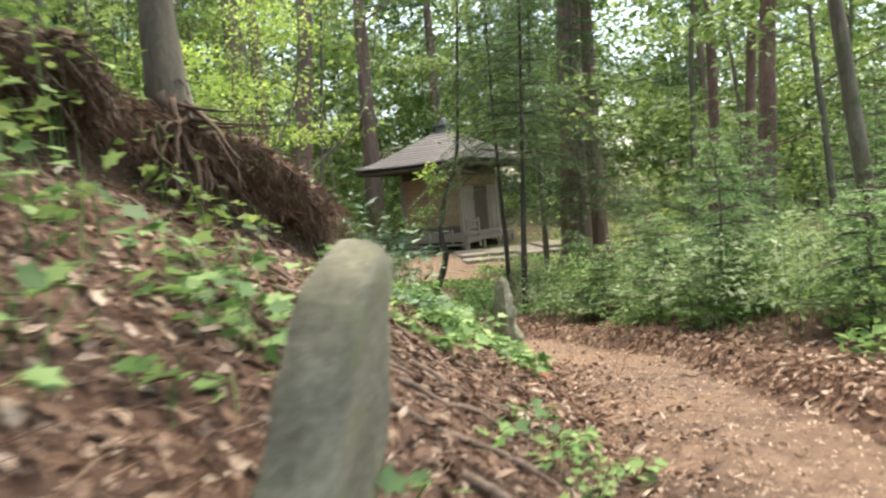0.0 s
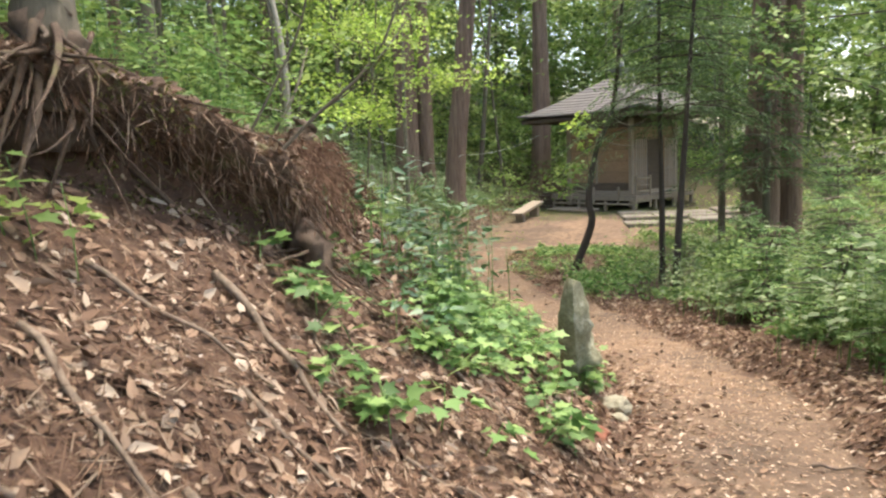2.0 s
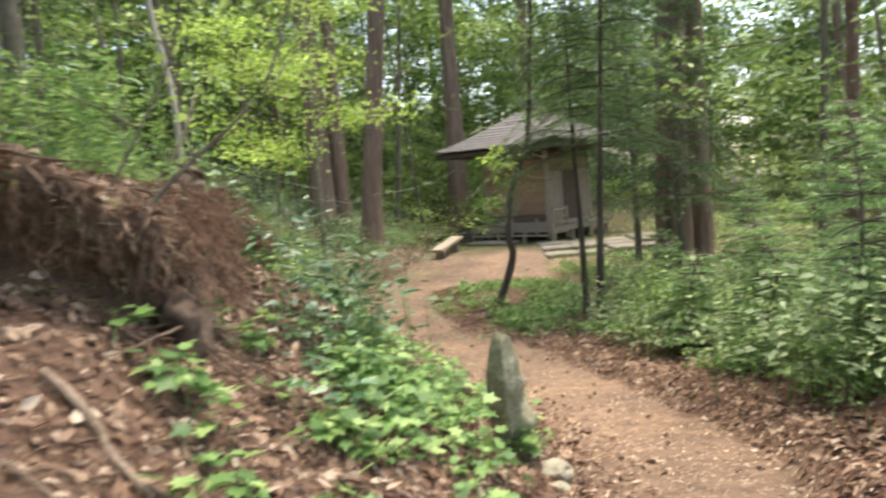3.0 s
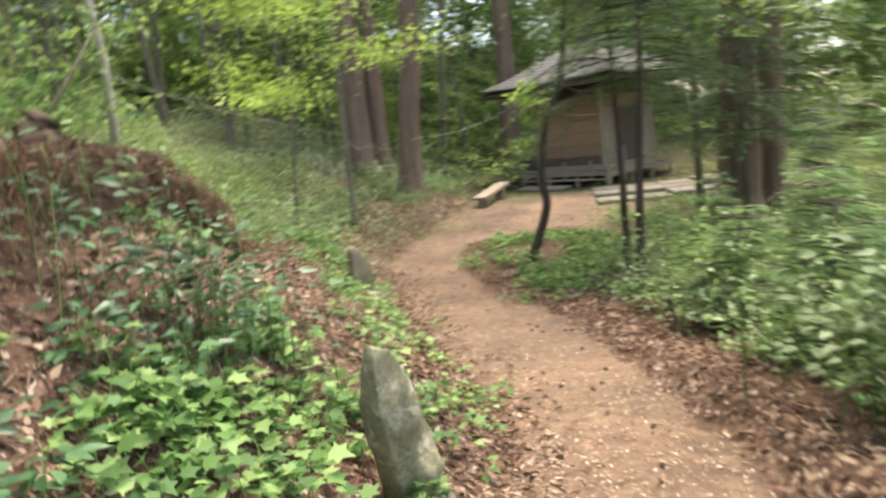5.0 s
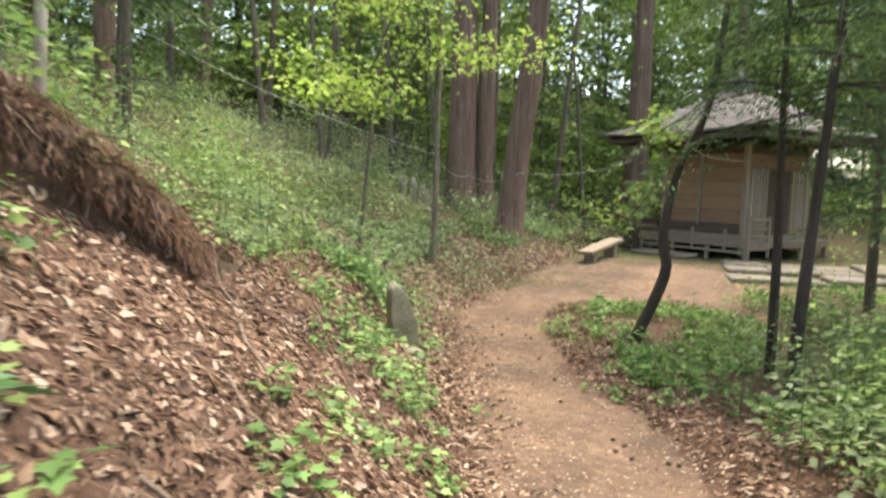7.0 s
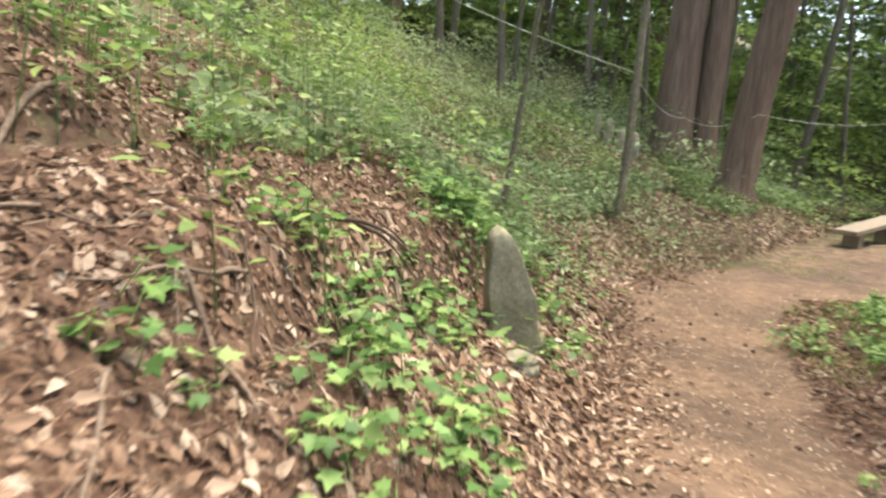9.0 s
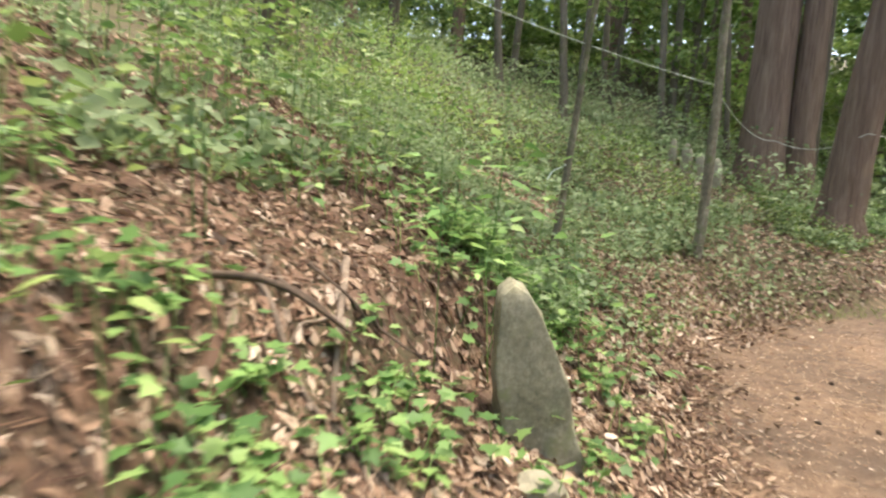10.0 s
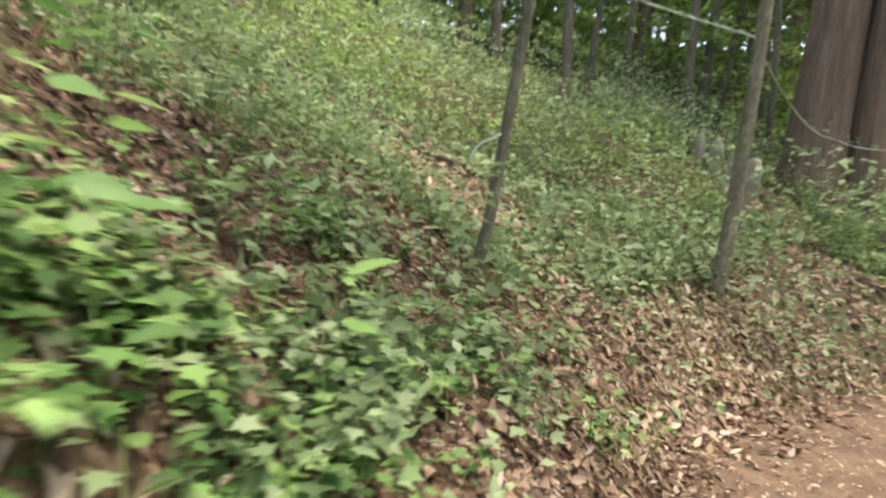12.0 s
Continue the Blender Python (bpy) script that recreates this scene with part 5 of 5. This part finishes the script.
for cx, cy, sx, sy, num in ((3.3, 8.2, 0.3, 0.9, 6), (3.3, 11.0, 0.5, 1.2, 9), (2.5, 13.4, 0.45, 0.9, 8), (1.9, 16.2, 0.4, 0.8, 7), (3.6, 15.5, 1.0, 1.5, 9), (3.5, 5.6, 0.3, 0.8, 6), (5.5, 10.5, 1.2, 2.0, 10), (6.0, 16, 1.6, 2.0, 11), (1.5, 20.3, 0.8, 0.9, 8), (8.5, 13, 1.5, 3, 18)):
    strew(cx, cy, sx, sy, num, 190, 0.3, 0.075, M_SLOPE if num % 2 else M_LEAFB, G2, 0.5 + 0.05 * num, "shrub", 11, 0.6)
strew(2.35, 13.7, 0.25, 0.5, 7, 150, 0.22, 0.09, M_SLOPE, G2, 0.55, "shrub", 9, 0.6)
strew(3.2, 9.3, 0.25, 0.8, 7, 150, 0.25, 0.09, M_SLOPE, G2, 0.9, "shrub", 9, 0.6)
G3 = "glossy-leaved evergreen shrub on the bank"
strew(-0.9, 8.1, 0.35, 0.4, 5, 150, 0.22, 0.1, M_GLOSSY, G3, 0.7, "shrub", 9, 0.45)
strew(-0.4, 7.4, 0.2, 0.3, 4, 60, 0.12, 0.09, M_GLOSSY, G3, 0.2, "shrub", 6, 0.5)
G4 = "loose green shrub on the wooded slope"
strew(-4.3, 9.0, 0.9, 2.2, 12, 170, 0.35, 0.09, M_LEAFB, G4, 1.0, "shrub", 10, 0.6)
strew(-4.2, 9.5, 0.8, 2.6, 16, 170, 0.4, 0.1, M_HERB, G4, 0.9, "shrub", 10, 0.6)
strew(-4.9, 13.0, 0.9, 1.6, 7, 170, 0.35, 0.08, M_LEAF, G4, 0.8, "shrub", 10, 0.6)
strew(-3.2, 5.8, 0.5, 1.4, 16, 170, 0.32, 0.08, M_LEAFB, G4, 1.1, "shrub", 9, 0.6)
strew(-3.0, 3.4, 0.35, 0.6, 7, 150, 0.3, 0.08, M_HERB, G4, 1.0, "shrub", 9, 0.6)
thicket(-9.5, 21.5, 3.0, 3.5, 120, 120, 0.5, 0.09, M_SLOPE, G4, 0.7)
thicket(-9.2, 20.6, 1.4, 1.5, 45, 110, 0.45, 0.08, M_LEAFB, G4, 0.8)
thicket(-6.6, 19.0, 1.3, 1.8, 70, 90, 0.35, 0.07, M_SLOPE, G4, 0.45)
thicket(-3.5, 27.5, 1.2, 1.5, 18, 120, 0.35, 0.08, M_HERB, G4, 0.5)
thicket(-10, 27, 4, 3, 72, 140, 0.6, 0.11, M_SLOPE, G4, 1.0)
thicket(-6.5, 23.5, 1.5, 1.5, 36, 130, 0.35, 0.075, M_LEAF, G4, 0.45)
thicket(6.5, 23.5, 2.5, 2.0, 46, 170, 0.5, 0.1, M_LEAFB, G4, 1.0)
thicket(-5, 34, 5, 3, 32, 150, 0.6, 0.12, M_LEAFB, G4, 1.2)
thicket(12, 22, 4, 6, 79, 170, 0.6, 0.12, M_LEAFB, G4, 1.4)
thicket(8, 33, 6, 4, 61, 150, 0.6, 0.12, M_LEAFB, G4, 1.4)
for n, (x, y, h) in enumerate(((3.2, 9.6, 2.2), (2.9, 10.9, 1.5), (4.2, 12.0, 2.8), (3.4, 7.2, 1.2), (5.4, 13.0, 2.4), (2.6, 12.6, 1.2), (4.9, 9.0, 2.0), (7.0, 12.5, 3.0), (4.4, 16.8, 2.4), (6.8, 9.5, 2.6), (3.9, 10.4, 2.6), (3.7, 13.6, 2.0), (5.0, 15.2, 2.6), (2.7, 14.6, 1.4), (6.2, 11.4, 3.2), (4.6, 7.6, 1.8), (8.2, 15.2, 3.4), (3.0, 16.4, 1.7))):
    conifer("conifer_sapling", "small bright green young conifer beside the path", on(x, y), h, 0.15, 200 + n, M_YNEEDLE, M_BARK, 0.022, 0.62 + 0.1 * h, int(6 + 3.5 * h), 6, None, "conifer saplings", 120, 0.07, 0.2)


# grass and small green on the slope and round the clearing
def carpet(name, label, n, where, mat, length, width, upright, kind_words):
    x, y = where(n)
    keep = (trodden(x, y) < 0.5) & (wobble(x, y + 3, 1.1) + 0.5 * wobble(x + 4, y, 0.4) > rng.normal(size=len(x)) * 0.12 + 0.03) & (np.hypot(x + 6.5, y - 24.6) > 1.2) & (np.hypot((x + 6.4) * 0.6, y - 19.5) > 0.6)
    x, y = x[keep], y[keep]
    c = np.stack([x, y, ground_z(x, y)], -1)
    m = len(x)
    ax = np.stack([rng.normal(size=m), rng.normal(size=m), np.full(m, upright) + rng.random(m)], -1)
    s = length * rng.uniform(0.5, 1.5, m)
    c[:, 2] += 0.01 + (rng.uniform(0.02, 0.2, m) if upright < 0 else 0)
    v, f = blades(c, ax, randdir(m, rng) + np.array([0, 0, 0.8]), s, s * width)
    tagged(mesh_obj(name, v, f, mat), label, kind_words, kind="stuff")


def slope_area(n):
    y = rng.uniform(13.5, 33, n)
    return np.interp(y, EDGE_Y, EDGE_L) - rng.exponential(3.5, n) - 1.0 - 1.1 * (y < 16.5), y


def clearing(n):
    y = rng.uniform(17.5, 30, n)
    a, b_ = np.interp(y, EDGE_Y, EDGE_L), np.interp(y, EDGE_Y, EDGE_R)
    return rng.uniform(a - 1.5, b_ + 5, n), y


def right_area(n):
    y = rng.uniform(3, 24, n)
    return np.interp(y, EDGE_Y, EDGE_R) + 0.7 + rng.exponential(5.0, n), y


carpet("slope_plants", "low green plants covering the wooded slope", 48000, slope_area, M_SLOPE, 0.085, 0.6, -0.3, "ground cover")
carpet("slope_grass", "thin green grass on the slope", 18000, slope_area, M_GRASS, 0.16, 0.06, 1.5, "grass")
carpet("clearing_grass", "sparse trampled grass round the clearing", 36000, clearing, M_GRASS, 0.09, 0.07, 1.0, "grass")
carpet("right_plants", "low green plants under the trees", 50000, right_area, M_HERB, 0.09, 0.55, -0.3, "ground cover")


# ---- litter ----
def litter(name, label, n, where, mat, length, width, tilt, lift=0.006, words="leaf litter", fold=0.2, full=True):
    x, y = where(n)
    m = len(x)
    e = 0.03
    z = ground_z(x, y)
    nx, ny = (ground_z(x + e, y) - z) / e, (ground_z(x, y + e) - z) / e
    nm = unit(np.stack([-nx, -ny, np.ones(m)], -1)) + rng.normal(size=(m, 3)) * tilt
    a = rng.uniform(0, 6.28, m)
    ax = np.stack([np.cos(a), np.sin(a), np.cos(a) * nx + np.sin(a) * ny + rng.normal(size=m) * tilt * 0.8], -1)
    s = length * rng.uniform(0.5, 1.35, m)
    c = np.stack([x, y, z + lift + rng.random(m) * 0.015], -1)
    v, f = blades(c, ax, nm, s, s * width * rng.uniform(0.7, 1.2, m), fold, full)
    tagged(mesh_obj(name, v, f, mat), label, words, kind="stuff")


def bank_area(n):
    y = rng.uniform(1.0, 19.5, n)
    return np.interp(y, EDGE_Y, EDGE_L) - np.abs(rng.normal(size=n)) * 1.7 + 0.1, y


def edges_area(n):
    y = rng.uniform(2, 21, n)
    a, b_ = np.interp(y, EDGE_Y, EDGE_L), np.interp(y, EDGE_Y, EDGE_R)
    side = rng.random(n) < 0.45
    return np.where(side, a + rng.normal(size=n) * 0.3, b_ + 0.25 + np.abs(rng.normal(size=n)) * 0.5 - 0.25), y


def path_area(n):
    y = rng.uniform(2, 22, n)
    a, b_ = np.interp(y, EDGE_Y, EDGE_L), np.interp(y, EDGE_Y, EDGE_R)
    return rng.uniform(a, b_), y


litter("bank_leaves", "pale and brown fallen leaves on the bank", 34000, bank_area, M_LITTER, 0.066, 0.55, 0.4)
litter("bank_leaf_crumbs", "small broken leaf pieces on the bank", 34000, bank_area, M_LITTER, 0.028, 0.6, 0.45, words="leaf litter", full=False)
litter("edge_leaves", "fallen leaves gathered along the path edges", 14000, edges_area, M_LITTER, 0.06, 0.5, 0.4)
litter("path_leaves", "scattered small leaves and chips on the path", 15000, path_area, M_DRIFT, 0.03, 0.45, 0.25)
litter("needle_duff", "brown conifer needles matted on the bank", 130000, bank_area, M_DUFF, 0.12, 0.035, 0.35, 0.004, "needle litter", 0.05, False)
litter("edge_needles", "brown needles along the path edges", 50000, edges_area, M_DUFF, 0.09, 0.035, 0.25, 0.004, "needle litter", 0.05, False)


def hill_area(n):
    y = rng.uniform(15, 30, n)
    return np.interp(y, EDGE_Y, EDGE_L) - rng.exponential(2.6, n) - 0.1, y


def right_floor(n):
    y = rng.uniform(2, 22, n)
    return np.interp(y, EDGE_Y, EDGE_R) + 0.1 + rng.exponential(1.3, n), y


litter("slope_leaves", "brown oak leaves lying in drifts on the slope", 20000, hill_area, M_LITTER, 0.09, 0.5, 0.35)
litter("right_leaves", "brown leaves under the shrubs", 9000, right_floor, M_LITTER, 0.07, 0.5, 0.35)
litter("right_needles", "brown needles under the shrubs", 40000, right_floor, M_DUFF, 0.1, 0.04, 0.3, 0.004, "needle litter", 0.05, False)


def drift_area(n):
    y = rng.uniform(13.5, 22, n)
    return np.interp(y, EDGE_Y, EDGE_L) + rng.normal(size=n) * 0.32 - 0.42, y


def upper_bank(n):
    y = rng.uniform(9.5, 17, n)
    return np.interp(y, EDGE_Y, EDGE_L) - rng.uniform(1.2, 4.6, n), y


def slope_patch(n):
    a, r = rng.uniform(0, 6.28, n), np.abs(rng.normal(size=n))
    return -6.4 + np.cos(a) * r * 1.3, 19.4 + np.sin(a) * r * 0.7


litter("slope_drift", "pale oak leaves drifted in a hollow on the slope", 3500, slope_patch, M_DRIFT, 0.09, 0.5, 0.35)
litter("leaf_drift", "pale dead leaves drifted along the path edge", 8500, drift_area, M_DRIFT, 0.075, 0.5, 0.4)
litter("upper_bank_leaves", "dead leaves high on the bank", 10000, upper_bank, M_LITTER, 0.062, 0.52, 0.4)
litter("upper_bank_needles", "brown needles high on the bank", 22000, upper_bank, M_DUFF, 0.13, 0.045, 0.35, 0.004, "needle litter", 0.05, False)
litter("pale_needles", "straw-coloured needles scattered on the bank", 45000, bank_area, M_STRAW, 0.11, 0.035, 0.35, 0.01, "needle litter", 0.05, False)
litter("path_needles", "fine brown needles trodden into the path", 16000, path_area, M_DUFF, 0.06, 0.05, 0.15, 0.003, "needle litter", 0.05, False)
